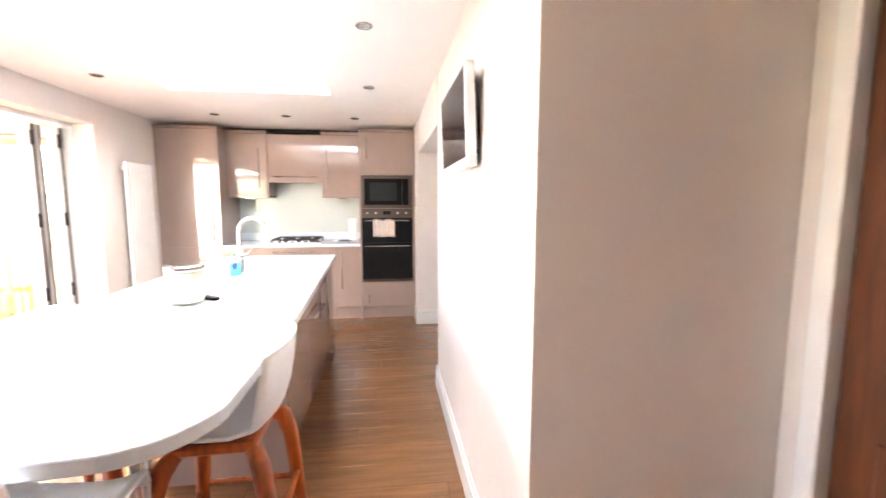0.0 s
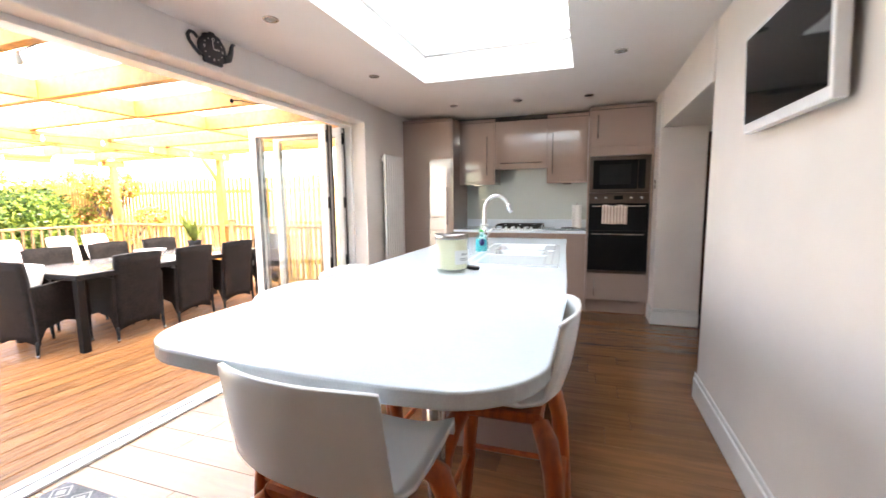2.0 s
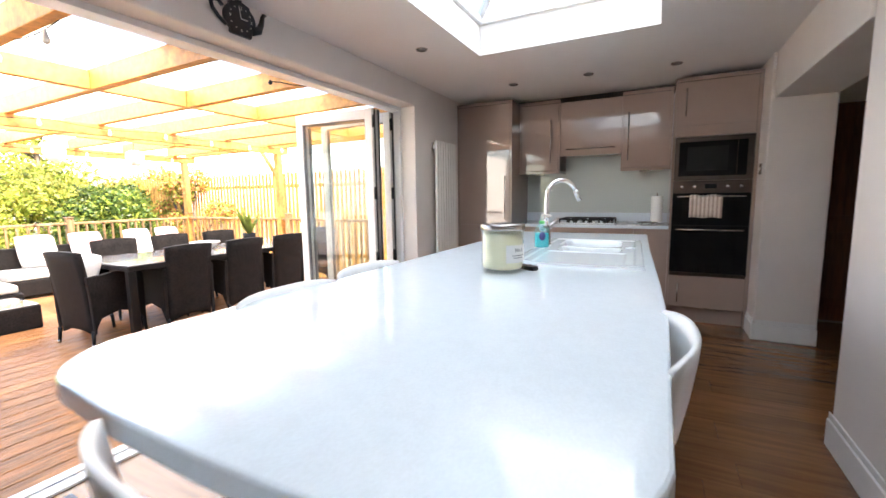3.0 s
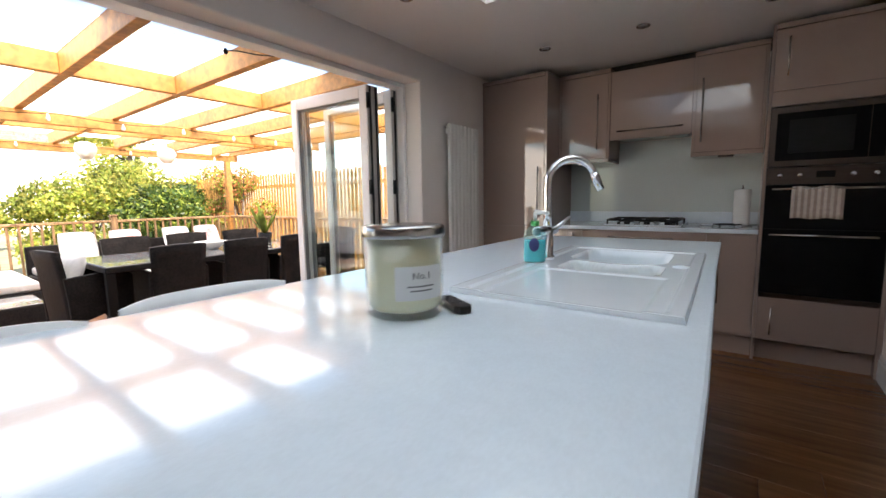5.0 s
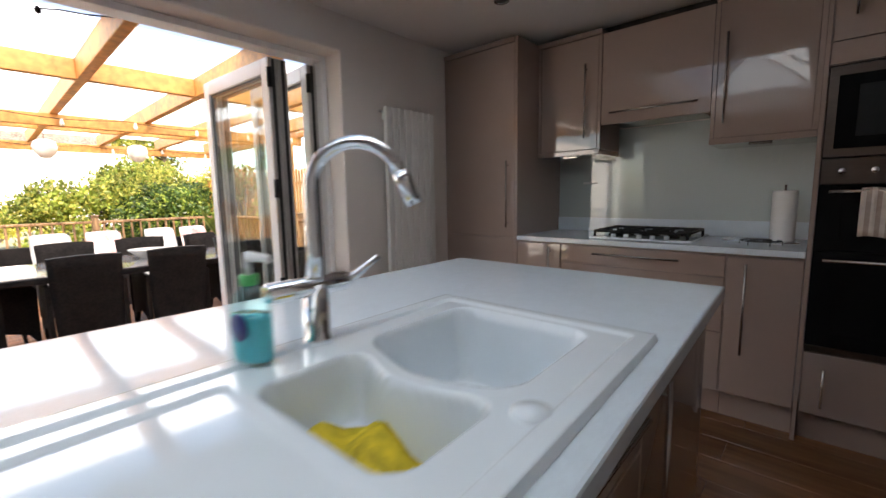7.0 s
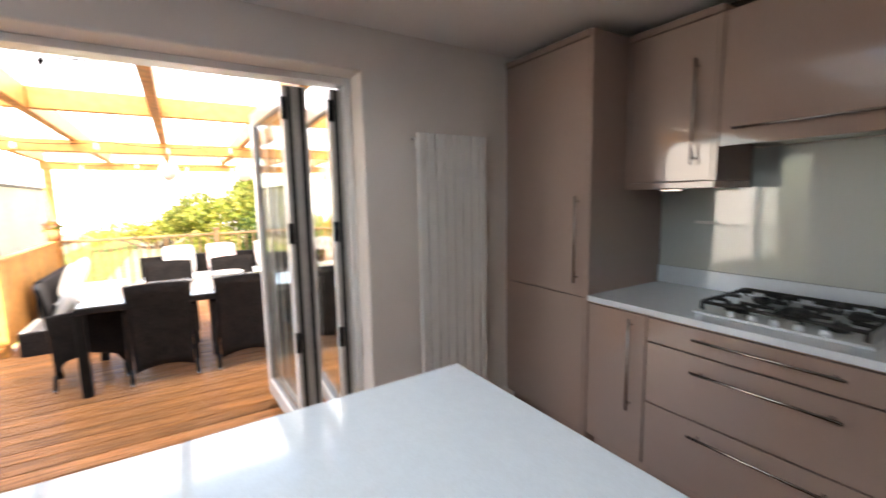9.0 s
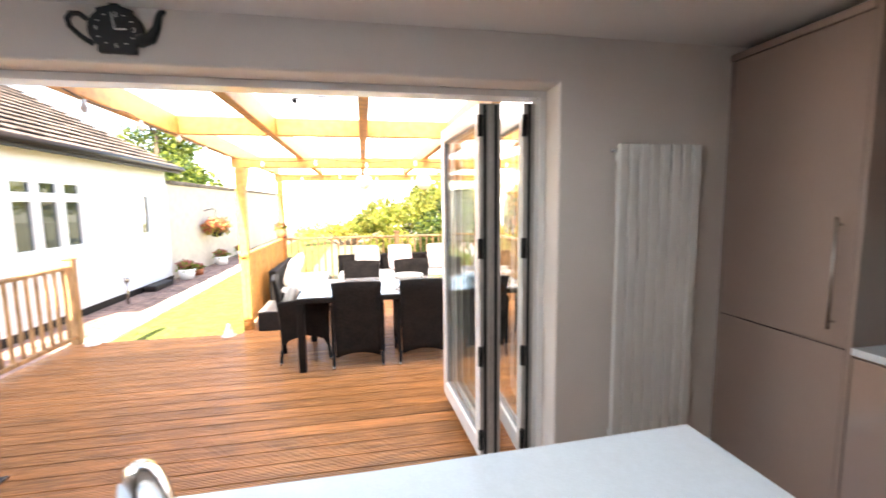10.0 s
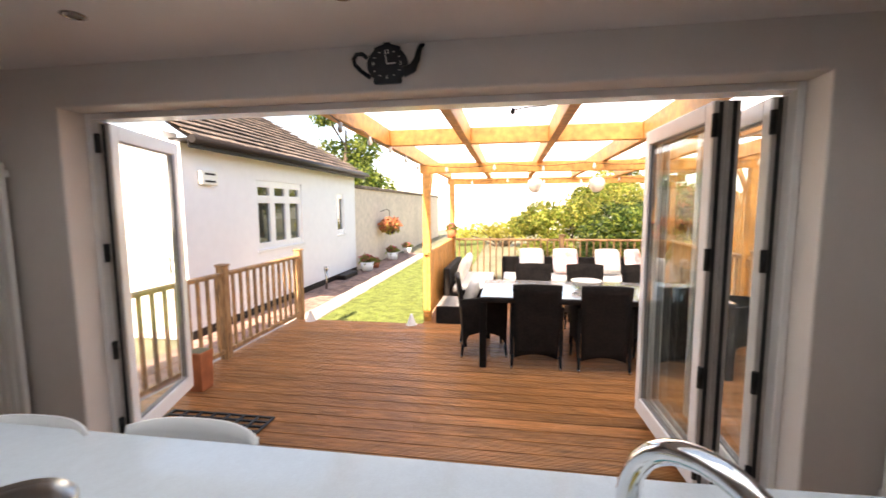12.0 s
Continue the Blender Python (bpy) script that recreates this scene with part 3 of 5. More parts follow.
roll = thing("kitchen_roll", "white paper roll on a black wire stand", "kitchen roll", at=pose(2.07, 5.33, TOPZ))
part("base", lathe([(0, 0), (0.075, 0), (0.075, 0.006), (0, 0.008)], 24), M_CHROME, roll)
part("rod", tube([(0, 0, 0.006), (0, 0, 0.31)], 0.005, 8), M_CHROME, roll)
part("paper", lathe([(0.02, 0.012), (0.052, 0.012), (0.054, 0.02), (0.054, 0.272), (0.051, 0.28), (0.02, 0.28)], 28), M_PAPER, roll)
rack = thing("wire_trivet", "low black wire trivet on the worktop", "trivet", at=pose(1.99, 5.22, TOPZ))
b = bmesh.new()
for r in (0.05, 0.09):
    join(b, tube([(x, y, 0.02) for x, y in arc(0, 0, r, 0, 360, 22)], 0.0025, 6))
for a in range(0, 360, 60):
    c, s = math.cos(radians(a)), math.sin(radians(a))
    join(b, tube([(0.02 * c, 0.02 * s, 0.02), (0.09 * c, 0.09 * s, 0.02), (0.092 * c, 0.092 * s, 0.0)], 0.0025, 6))
part("wires", b, M_IRON, rack)
solo("spoon_rest", lathe([(0, 0), (0.05, 0), (0.065, 0.012), (0.062, 0.014), (0.045, 0.006), (0, 0.006)], 24), M_SINK, "pale ceramic dish on the worktop", "dish", at=pose(1.86, 5.36, TOPZ))

# ---- island ----
IT = 0.92
outline = [(2.022, 3.907), (1.025, 3.907), (1.052, 3.1), (1.055, 2.3), (1.06, 1.7), (1.058, 1.3)] + arc(1.262, 1.01, 0.205, 178, 262, 8) \
    + [(1.42, 0.790), (1.62, 0.782), (1.83, 0.786)] + arc(1.885, 1.02, 0.23, 284, 352, 8) + [(2.118, 1.6), (2.104, 2.0), (2.055, 3.0)]
island_top = prism(outline[::-1], IT - 0.04, IT, 0.006, 2)
# sink cut-out in the worktop
SX0, SX1, SY0, SY1 = 1.478, 2.0, 2.262, 3.292
bar_top = thing("breakfast_bar", "long white quartz island worktop with a rounded end", "worktop")
_t = part("slab", island_top, M_TOP, bar_top)
_c = new("cutter", mesh_of(box(SX0 + 0.02, SX1 - 0.02, SY0 + 0.35, SY1 - 0.02, IT - 0.1, IT + 0.1), None))
_m = _t.modifiers.new("cut", "BOOLEAN")
_m.operation, _m.object, _m.solver = "DIFFERENCE", _c, "EXACT"
bpy.context.view_layer.update()
_e = bpy.data.meshes.new_from_object(_t.evaluated_get(bpy.context.evaluated_depsgraph_get()))
_t.modifiers.clear()
_t.data = _e
bpy.data.objects.remove(_c)

IX0, IX1, IY0, IY1 = 1.40, 1.985, 2.06, 3.883
isl = thing("kitchen_island", "cashmere gloss island cabinet run with steel handles", "cabinet")
_b = box(IX0, IX1 - 0.022, IY0 + 0.02, IY1 - 0.02, 0.10, 0.60)
box(IX0, IX0 + 0.02, IY0 + 0.02, IY1 - 0.02, 0.60, IT - 0.041, 0, _b)
box(IX0 + 0.02, IX1 - 0.022, IY0 + 0.02, IY0 + 0.5, 0.60, IT - 0.041, 0, _b)
box(IX0 + 0.02, IX1 - 0.022, IY1 - 0.6, IY1 - 0.02, 0.60, IT - 0.25, 0, _b)
part("body", _b, M_CARC, isl)
part("end_panel", box(IX0 - 0.02, IX1, IY0, IY0 + 0.019, 0.0, IT - 0.041, 0.002), M_CASH, isl)
part("end_panel", box(IX0 - 0.02, IX1, IY1 - 0.019, IY1, 0.0, IT - 0.041, 0.002), M_CASH, isl)
part("back_panel", box(IX0 - 0.02, IX0 - 0.001, IY0 + 0.02, IY1 - 0.02, 0.0, IT - 0.041, 0.002), M_CASH, isl)
part("plinth", box(IX1 - 0.09, IX1 - 0.07, IY0 + 0.02, IY1 - 0.02, 0.0, 0.098), M_CASH, isl)


def side_front(name, y0, y1, z0, z1, h):
    o = part(name, box(IX1 - 0.021, IX1, y0 + 0.0015, y1 - 0.0015, z0 + 0.0015, z1 - 0.0015, 0.002), M_CASH, isl)
    part("handle", bar((IX1, h[0], h[2]), (IX1, h[1], h[3]), (0.03, 0, 0)), M_STEEL, o, "brushed steel bar handle")


side_front("door", 2.085, 2.685, 0.102, 0.868, (2.15, 2.62, 0.80, 0.80))
side_front("drawer_front", 2.688, 3.288, 0.70, 0.868, (2.76, 3.22, 0.80, 0.80))
side_front("drawer_front", 2.688, 3.288, 0.102, 0.697, (2.76, 3.22, 0.63, 0.63))
side_front("door", 3.291, 3.872, 0.102, 0.868, (3.36, 3.36, 0.36, 0.82))
part("steel_edge", box(IX1 + 0.001, IX1 + 0.016, IY0 - 0.004, IY0 + 0.024, 0.0, IT - 0.041, 0.002), M_STEEL, isl, "polished steel corner strip")
for lx, ly in ((1.76, 1.24), (1.17, 1.30)):
    leg = part("leg", tube([(0, 0, 0.012), (0, 0, IT - 0.05)], 0.03, 20), M_STEEL, bar_top, "round brushed steel leg", at=pose(lx, ly, 0))
    part("foot", lathe([(0, 0), (0.05, 0), (0.05, 0.008), (0.034, 0.016), (0, 0.016)], 24), M_STEEL, leg)
    part("top_plate", lathe([(0, IT - 0.05), (0.06, IT - 0.05), (0.06, IT - 0.0405), (0, IT - 0.0405)], 24), M_STEEL, leg)

# sink: one moulded mesh with drainer, half bowl and main bowl
sink = thing("inset_sink", "white ceramic one-and-a-half bowl sink with drainer", "sink")


def sink_height(x, y):
    """Depth of the moulded sink's surface below its rim."""
    def well(x0, x1, y0, y1, depth, soft, r):
        cx, cy, hx, hy = (x0 + x1) / 2, (y0 + y1) / 2, (x1 - x0) / 2, (y1 - y0) / 2
        qx, qy = abs(x - cx) - hx + r, abs(y - cy) - hy + r
        d = math.hypot(max(qx, 0), max(qy, 0)) + min(max(qx, qy), 0) - r
        s = min(1, max(0, -d / soft))
        return depth * (s * s * (3 - 2 * s))
    wave = 0.022 * math.cos((x - 1.75) / 0.19 * math.pi)
    big = well(1.572, 1.90, 2.915 - wave, 3.245, 0.175, 0.022, 0.05)
    half = well(1.60, 1.905, 2.70, 2.885 - wave, 0.115, 0.020, 0.045)
    drain = well(1.555, 1.935, 2.20, 2.69, 0.004, 0.014, 0.02)
    deck_step = well(1.512, 1.972, 2.275, 3.268, 0.005, 0.009, 0.02)
    return deck_step + max(big, half, drain)


NX, NY = 112, 216
grid = []
for j in range(NY + 1):
    y = SY0 + (SY1 - SY0) * j / NY
    row = []
    for i in range(NX + 1):
        x = SX0 + (SX1 - SX0) * i / NX
        row.append((x + 0.045 * (SY1 - y), y, IT + 0.014 - sink_height(x, y)))
    grid.append(row)
b = bmesh.new()
vs = [[b.verts.new(p) for p in row] for row in grid]
for r0_, r1_ in zip(vs, vs[1:]):
    for k in range(NX):
        b.faces.new((r0_[k], r0_[k + 1], r1_[k + 1], r1_[k])).smooth = True
rim = [vs[0][k] for k in range(NX + 1)] + [vs[j][NX] for j in range(1, NY + 1)] + [vs[NY][k] for k in range(NX - 1, -1, -1)] + [vs[j][0] for j in range(NY - 1, 0, -1)]
low = [b.verts.new((v.co.x + (0.004 if v.co.x > 1.76 else -0.004), v.co.y + (0.004 if v.co.y > 2.8 else -0.004), IT + 0.0008)) for v in rim]
for k in range(len(rim)):
    q = (k + 1) % len(rim)
    b.faces.new((rim[k], rim[q], low[q], low[k]))
part("basin", b, M_SINK, sink)
part("overflow_knob", lathe([(0, 0), (0.028, 0), (0.026, 0.01), (0, 0.014)], 24), M_SINK, sink, at=pose(1.945 + 0.02, 2.90, IT + 0.004))
part("waste", lathe([(0, 0), (0.045, 0), (0.045, 0.003), (0.03, 0.001), (0, 0.002)], 24), M_CHROME, sink, at=pose(1.745, 3.08, IT - 0.165))
part("waste", lathe([(0, 0), (0.035, 0), (0.035, 0.003), (0.025, 0.001), (0, 0.002)], 24), M_CHROME, sink, at=pose(1.775, 2.785, IT - 0.105))
sp = solo("yellow_cloth", sheet([[(0.20 * i / 8 + 0.01 * math.sin(j * 1.3), 0.115 * j / 6, 0.022 + 0.018 * math.sin(i * 1.1 + j * 0.8)) for i in range(9)] for j in range(7)], 0.004),
          M_YELLOW, "crumpled yellow cloth in the half bowl", "cloth", at=pose(1.665, 2.735, IT - 0.104))

# mixer tap
tap = thing("mixer_tap", "chrome swan-neck mixer tap with side lever", "tap", at=pose(1.53, 2.875, IT + 0.0085))
part("base", lathe([(0, 0), (0.027, 0), (0.027, 0.012), (0.022, 0.018), (0.0215, 0.112), (0, 0.112)], 24), M_CHROME, tap)
part("valve_body", tube([(0, -0.097, 0.108), (0, -0.092, 0.108), (0, 0.066, 0.108), (0, 0.071, 0.108)], [0.014, 0.019, 0.019, 0.014], 20), M_CHROME, tap)
pts = [(0, 0, 0.112), (0, 0, 0.17), (0, 0, 0.279)] + [(0.085 - 0.085 * math.cos(radians(a)), 0, 0.279 + 0.085 * math.sin(radians(a))) for a in range(15, 160, 12)]
SW = pose(0, 0, 0, 0, 0, 34)
part("spout", tube(pts, [0.017, 0.0135] + [0.0125] * (len(pts) - 2), 20), M_CHROME, tap, at=SW)
part("spray_head", tube([pts[-1], (pts[-1][0] + 0.005, 0, pts[-1][2] - 0.012), (0.190, 0, 0.253)], [0.0132, 0.0155, 0.0145], 20), M_CHROME, tap, at=SW)
part("lever", tube([(0, 0.064, 0.110), (0.012, 0.082, 0.118), (0.045, 0.112, 0.153)], [0.011, 0.009, 0.006], 12), M_CHROME, tap)

# ---- folding doors ----
def door_leaf(name, width, height, at, label, trim_end=0, handle=False):
    """A white framed glazed leaf along +x from its hinge, with grey meeting edges."""
    d = thing(name, label, "door", at=at, kind="structure")
    s, t = 0.075, 0.06
    part("stile", box(0, s, -t / 2, t / 2, 0, height, 0.004), M_UPVC, d)
    part("stile", box(width - s, width, -t / 2, t / 2, 0, height, 0.004), M_UPVC, d)
    part("top_rail", box(s, width - s, -t / 2, t / 2, height - 0.09, height, 0.004), M_UPVC, d)
    part("bottom_rail", box(s, width - s, -t / 2, t / 2, 0, 0.11, 0.004), M_UPVC, d)
    for xa, xb in ((s, s + 0.008), (width - s - 0.008, width - s)):
        part("gasket", box(xa, xb, -0.016, 0.016, 0.11, height - 0.09), M_GASK, d)
    for za, zb in ((0.11, 0.118), (height - 0.098, height - 0.09)):
        part("gasket", box(s + 0.008, width - s - 0.008, -0.016, 0.016, za, zb), M_GASK, d)
    g = part("pane", box(s + 0.004, width - s - 0.004, -0.012, 0.012, 0.114, height - 0.094), M_GLASS, d)
    g.visible_shadow = False
    for xa, xb in (((-0.012, -0.001), (width + 0.001, width + 0.012))[trim_end],):
        part("edge_trim", box(xa, xb, -t / 2 + 0.002, t / 2 - 0.002, 0.004, height - 0.004, 0.002), M_ALU, d, "grey aluminium edge trim")
        xs = (xa - 0.005, xa - 0.0005) if xa < 0 else (xb + 0.0005, xb + 0.005)
        part("edge_seal", box(xs[0], xs[1], -0.009, 0.009, 0.01, height - 0.01), M_RUBBER, d, "black edge seal")
    for hz in (0.13, 0.62, 1.22, height - 0.12):
        h = part("hinge", tube([(-0.024, t / 2, hz - 0.055), (-0.024, t / 2, hz + 0.055)], 0.015, 10), M_BLACK, d, "black hinge")
    if handle:
        part("handle", bar((width - 0.035, t / 2, 0.95), (width - 0.035, t / 2, 1.10), (0, 0.04, 0), 0.008), M_WHITEP, d)
    return d


LH = 1.985
# outer frame in the opening
fr = thing("door_frame", "white folding door frame set in the wall opening", "door frame", kind="structure")
part("jamb", box(-0.26, -0.15, DOOR_Y0, DOOR_Y0 + 0.03, 0.0, DOOR_Z, 0.003), M_UPVC, fr)
part("jamb", box(-0.26, -0.15, DOOR_Y1 - 0.035, DOOR_Y1, 0.0, DOOR_Z, 0.003), M_UPVC, fr)
part("head", box(-0.26, -0.15, DOOR_Y0 + 0.03, DOOR_Y1 - 0.035, DOOR_Z - 0.035, DOOR_Z, 0.003), M_UPVC, fr)
_b = box(-0.24, -0.10, DOOR_Y0, DOOR_Y1, -0.03, 0.012, 0.003)
box(-0.19, -0.165, DOOR_Y0 + 0.05, DOOR_Y1 - 0.05, 0.012, 0.02, 0.002, _b)
part("track", _b, M_UPVC, fr)
# three leaves folded back at one end, one leaf open at the other
door_leaf("door_1", 0.895, LH, pose(-0.26, 3.733, 0.035, 0, 0, 182.2), "white framed glass folding door leaf, folded open")
door_leaf("door_2", 0.895, LH, pose(-1.155, 3.775, 0.035, 0, 0, 1.2), "white framed glass folding door leaf, folded open", 1)
door_leaf("door_3", 0.895, LH, pose(-0.225, 3.968, 0.035, 0, 0, 177), "white framed glass folding door leaf, folded open")
door_leaf("door_4", 0.86, LH, pose(-0.20, 0.385, 0.035, 0, 0, 198), "white framed glass door leaf, opened outwards", 0, True)

# ---- floor ----
struct("floor", box(-0.12, 4.7, NEAR, BACK, -0.1, -0.004), M_GAP, "brown wood-effect laminate floor in wide planks", "floor")

# ---- deck, lawn, paving ----
GZ = -0.34
struct("ground", moved(box(-60, 60, -60, 60, GZ - 0.3, GZ - 0.02), Matrix.Identity(4)), M_GROUND, "far garden ground", "ground")
XF, YS, YR = -6.15, 1.64, 5.62       # far rail, slatted screen, right-hand fence line
b = box(-3.42, -0.30, -0.22, YR, -0.33, DECK - 0.034)
box(XF - 0.06, -3.42, YS, YR, -0.33, DECK - 0.034, 0, b)
deck = struct("deck", b, M_GAP, "oiled timber deck of grooved boards", "deck")
lawn = solo("lawn", box(-30, -3.45, -0.35, 1.6, GZ - 0.015, GZ + 0.01), M_GRASS, "sunlit mown lawn beyond the deck", "lawn", kind="structure")
bl = bmesh.new()
rng = random.Random(4)
for k in range(9000):
    u_ = rng.random() ** 1.8
    x, y = -3.5 - 11 * u_, rng.uniform(-0.33, 1.58)
    h, a = rng.uniform(0.02, 0.05), rng.uniform(0, 6.28)
    dx, dy = 0.006 * math.cos(a), 0.006 * math.sin(a)
    lx, ly = rng.uniform(-0.02, 0.02), rng.uniform(-0.02, 0.02)
    bl.faces.new([bl.verts.new(p) for p in ((x - dx, y - dy, GZ + 0.008), (x + dx, y + dy, GZ + 0.008), (x + lx, y + ly, GZ + h))])
solo("grass_blades", bl, M_GRASS, "short green grass blades on the lawn", "grass", kind="stuff")
paving = struct("paving", box(-16, 0.3, -1.62, -0.36, GZ - 0.018, GZ - 0.004), M_GROUND, "worn stone paving path beside the house", "path")

# side railing of the deck
def railing(name, p, q, z0, z1, posts, spacing, label, post_caps=True, slat=0.028, mat_=None, post_h=0.06):
    """Posts, two rails and upright slats between p and q."""
    mat_ = mat_ or M_RAILW
    p, q = Vector((*p, 0)), Vector((*q, 0))
    L, ang = (q - p).length, math.degrees(math.atan2(q.y - p.y, q.x - p.x))
    r = thing(name, label, "railing", at=pose(p.x, p.y, 0, 0, 0, ang), kind="structure")
    for s in posts:
        x = s * L
        part("post", box(x - 0.045, x + 0.045, -0.045, 0.045, z0, z1 + post_h, 0.006), mat_, r)
        if post_caps:
            part("post_cap", box(x - 0.058, x + 0.058, -0.058, 0.058, z1 + post_h, z1 + post_h + 0.025, 0.01), mat_, r)
    part("top_rail", box(0.0, L, -0.035, 0.035, z1 - 0.04, z1, 0.008), mat_, r)
    part("bottom_rail", box(0.0, L, -0.025, 0.025, z0 + 0.07, z0 + 0.11, 0.005), mat_, r)
    me = mesh_of(box(-slat / 2, slat / 2, -0.016, 0.016, z0 + 0.105, z1 - 0.035, 0.003), mat_)
    n = int(L / spacing)
    for k in range(1, n):
        x = L * k / n
        if all(abs(x - s * L) > 0.06 for s in posts):
            part("slat", me, None, r, at=pose(x, 0, 0))
    return r


railing("side_railing", (-0.62, -0.17), (-3.42, -0.15), DECK, 0.86, (0.0, 0.445, 1.0), 0.125, "weathered timber deck railing with square spindles")
railing("far_railing", (XF, YS + 0.02), (XF, YR), DECK, 0.90, (0.0, 0.52, 1.0), 0.12, "stained timber railing along the far deck edge")
railing("screen_railing", (-3.50, YS), (XF, YS), DECK, 0.91, (1.0,), 0.062, "close-slatted timber railing beside the lounge seats", False, 0.05, M_PINE)
railing("right_railing", (-1.2, YR), (XF, YR), DECK, 0.90, (0.0, 0.45, 1.0), 0.12, "stained timber railing by the boundary fence")

# ---- pergola ----
per = thing("pergola", "orange pine pergola with a clear sheet roof over the deck", "pergola")
def beam(name, x0, x1, y0, y1, z0, z1):
    part(name, box(x0, x1, y0, y1, z0, z1, 0.005), M_PINE, per)
YB0, YB1 = 1.555, 5.82
RAFT = [1.585, 2.352, 3.114, 3.907, 4.68, 5.44, 5.78]
zx = lambda x: 2.11 + 0.009 * x     # underside of the rafters
def sloped(name, y, w=0.06, h=0.15):
    bm = box(0, 1, y - w / 2, y + w / 2, 0, h, 0)
    for v in bm.verts:
        xx = -0.31 + v.co.x * (XF - 0.15 + 0.31)
        v.co = Vector((xx, v.co.y, zx(xx) + v.co.z))
    bmesh.ops.bevel(bm, geom=bm.edges[:], offset=0.004, segments=1, affect="EDGES")
    part(name, bm, M_PINE, per)
for y in RAFT:
    sloped("rafter", y)
for ya, yb in zip(RAFT, RAFT[1:]):
    for x in (-1.965, -4.8):
        beam("noggin", x - 0.03, x + 0.03, ya + 0.031, yb - 0.031, zx(x), zx(x) + 0.148)
for x in (-3.60, XF):
    beam("cross_beam", x - 0.03, x + 0.03, YB0, YB1, zx(x) - 0.12, zx(x) - 0.001)
    for y in (YS, YR):
        part("post", box(x - 0.05, x + 0.05, y - 0.05, y + 0.05, DECK, zx(x) - 0.121, 0.006), M_PINE, per)
beam("wall_plate", -0.36, -0.302, YB0, YB1, zx(-0.33) - 0.025, zx(-0.33) + 0.14)
for y in (YS, YR):
    bm = tube([(-3.55 - 0.05, y, zx(-3.55) - 0.55), (-3.55 - 0.45, y, zx(-4.0) - 0.03)], 0.035, 6)
    part("brace", bm, M_PINE, per)
b = bmesh.new()
f = [b.verts.new((x, y, zx(x) + 0.155)) for x, y in ((-0.3, YB0 - 0.05), (XF - 0.2, YB0 - 0.05), (XF - 0.2, YB1 + 0.05), (-0.3, YB1 + 0.05))]
b.faces.new(f)
part("roof_sheet", b, M_POLY, per, "clear corrugated plastic roof sheet")

# ---- boundary fence on the right ----
fence = thing("boundary_fence", "tall slatted timber boundary fence", "fence", kind="structure")
me = mesh_of(box(-0.035, 0.035, -0.008, 0.008, GZ, 1.75, 0.002), M_PINE)
x = -0.5
k = 0
while x > -12:
    part("slat", me, None, fence, at=pose(x, 6.75, 0.02 * math.sin(k * 2.3)))
    x -= 0.105
    k += 1
for z in (0.1, 0.75, 1.45):
    part("rail", box(-12, -0.4, 6.765, 6.81, z, z + 0.07, 0.004), M_PINE, fence)

# ---- neighbouring annexe ----
HY, HX0, HX1, EAVE = -1.65, -9.6, -3.15, 2.46
house = thing("annexe", "white rendered single-storey annexe with a tiled roof", "house", kind="structure")
WINX = (-5.05, -3.72)
def cut_wall(x0, x1, z0, z1, holes):
    """Wall boxes in the plane of the annexe round rectangular openings."""
    b = bmesh.new()
    xs = sorted({x0, x1, *[h[0] for h in holes], *[h[1] for h in holes]})
    for xa, xb in zip(xs, xs[1:]):
        hs = [h for h in holes if h[0] <= xa and h[1] >= xb]
        z = z0
        for h in sorted(hs, key=lambda h: h[2]):
            box(xa, xb, HY - 0.25, HY, z, h[2], 0, b)
            z = h[3]
        box(xa, xb, HY - 0.25, HY, z, z1, 0, b)
    return b
W1 = (-6.47, -4.84, 0.76, 2.0)
W2 = (-8.80, -8.33, 0.81, 1.85)
part("wall", cut_wall(HX0, HX1, GZ, EAVE, [W1, W2]), M_RENDER, house)
part("end_wall", box(HX1 - 0.25, HX1, HY - 5, HY - 0.251, GZ, EAVE + 0.1), M_RENDER, house)
part("end_wall", box(HX0, HX0 + 0.25, HY - 5, HY - 0.251, GZ, EAVE), M_RENDER, house)
part("plinth_band", box(HX0, HX1, HY + 0.001, HY + 0.02, GZ, GZ + 0.12, 0.003), M_DARKP, house)
def house_window(w, cols, split, mdark=0.0):
    xa, xb, za, zb = w
    o = part("window", box(xa - 0.03, xb + 0.03, HY - 0.02, HY + 0.03, za - 0.05, za - 0.002, 0.004), M_UPVC, house)
    hw = 0.085 if split else 0.06
    for c in cols:
        xc = xa + c * (xb - xa)
        part("frame_post", box(xc - hw, xc + hw, HY - 0.10, HY - 0.03, za, zb, 0.004), M_UPVC, o)
    for z in (za + 0.05, zb - 0.05) + ((za + split * (zb - za),) if split else ()):
        part("frame_rail", box(xa, xb, HY - 0.098, HY - 0.032, z - 0.07, z + 0.07, 0.004), M_UPVC, o)
    part("pane", box(xa, xb, HY - 0.075, HY - 0.07, za, zb), M_DKGLASS, o)
M_DKGLASS = mat("dark_window_glass", (0.03, 0.04, 0.035), 0.03, var=0.2, coat=0.8)
house_window(W1, (0.0, 0.333, 0.667, 1.0), 0.73)
house_window(W2, (0.0, 1.0), 0)
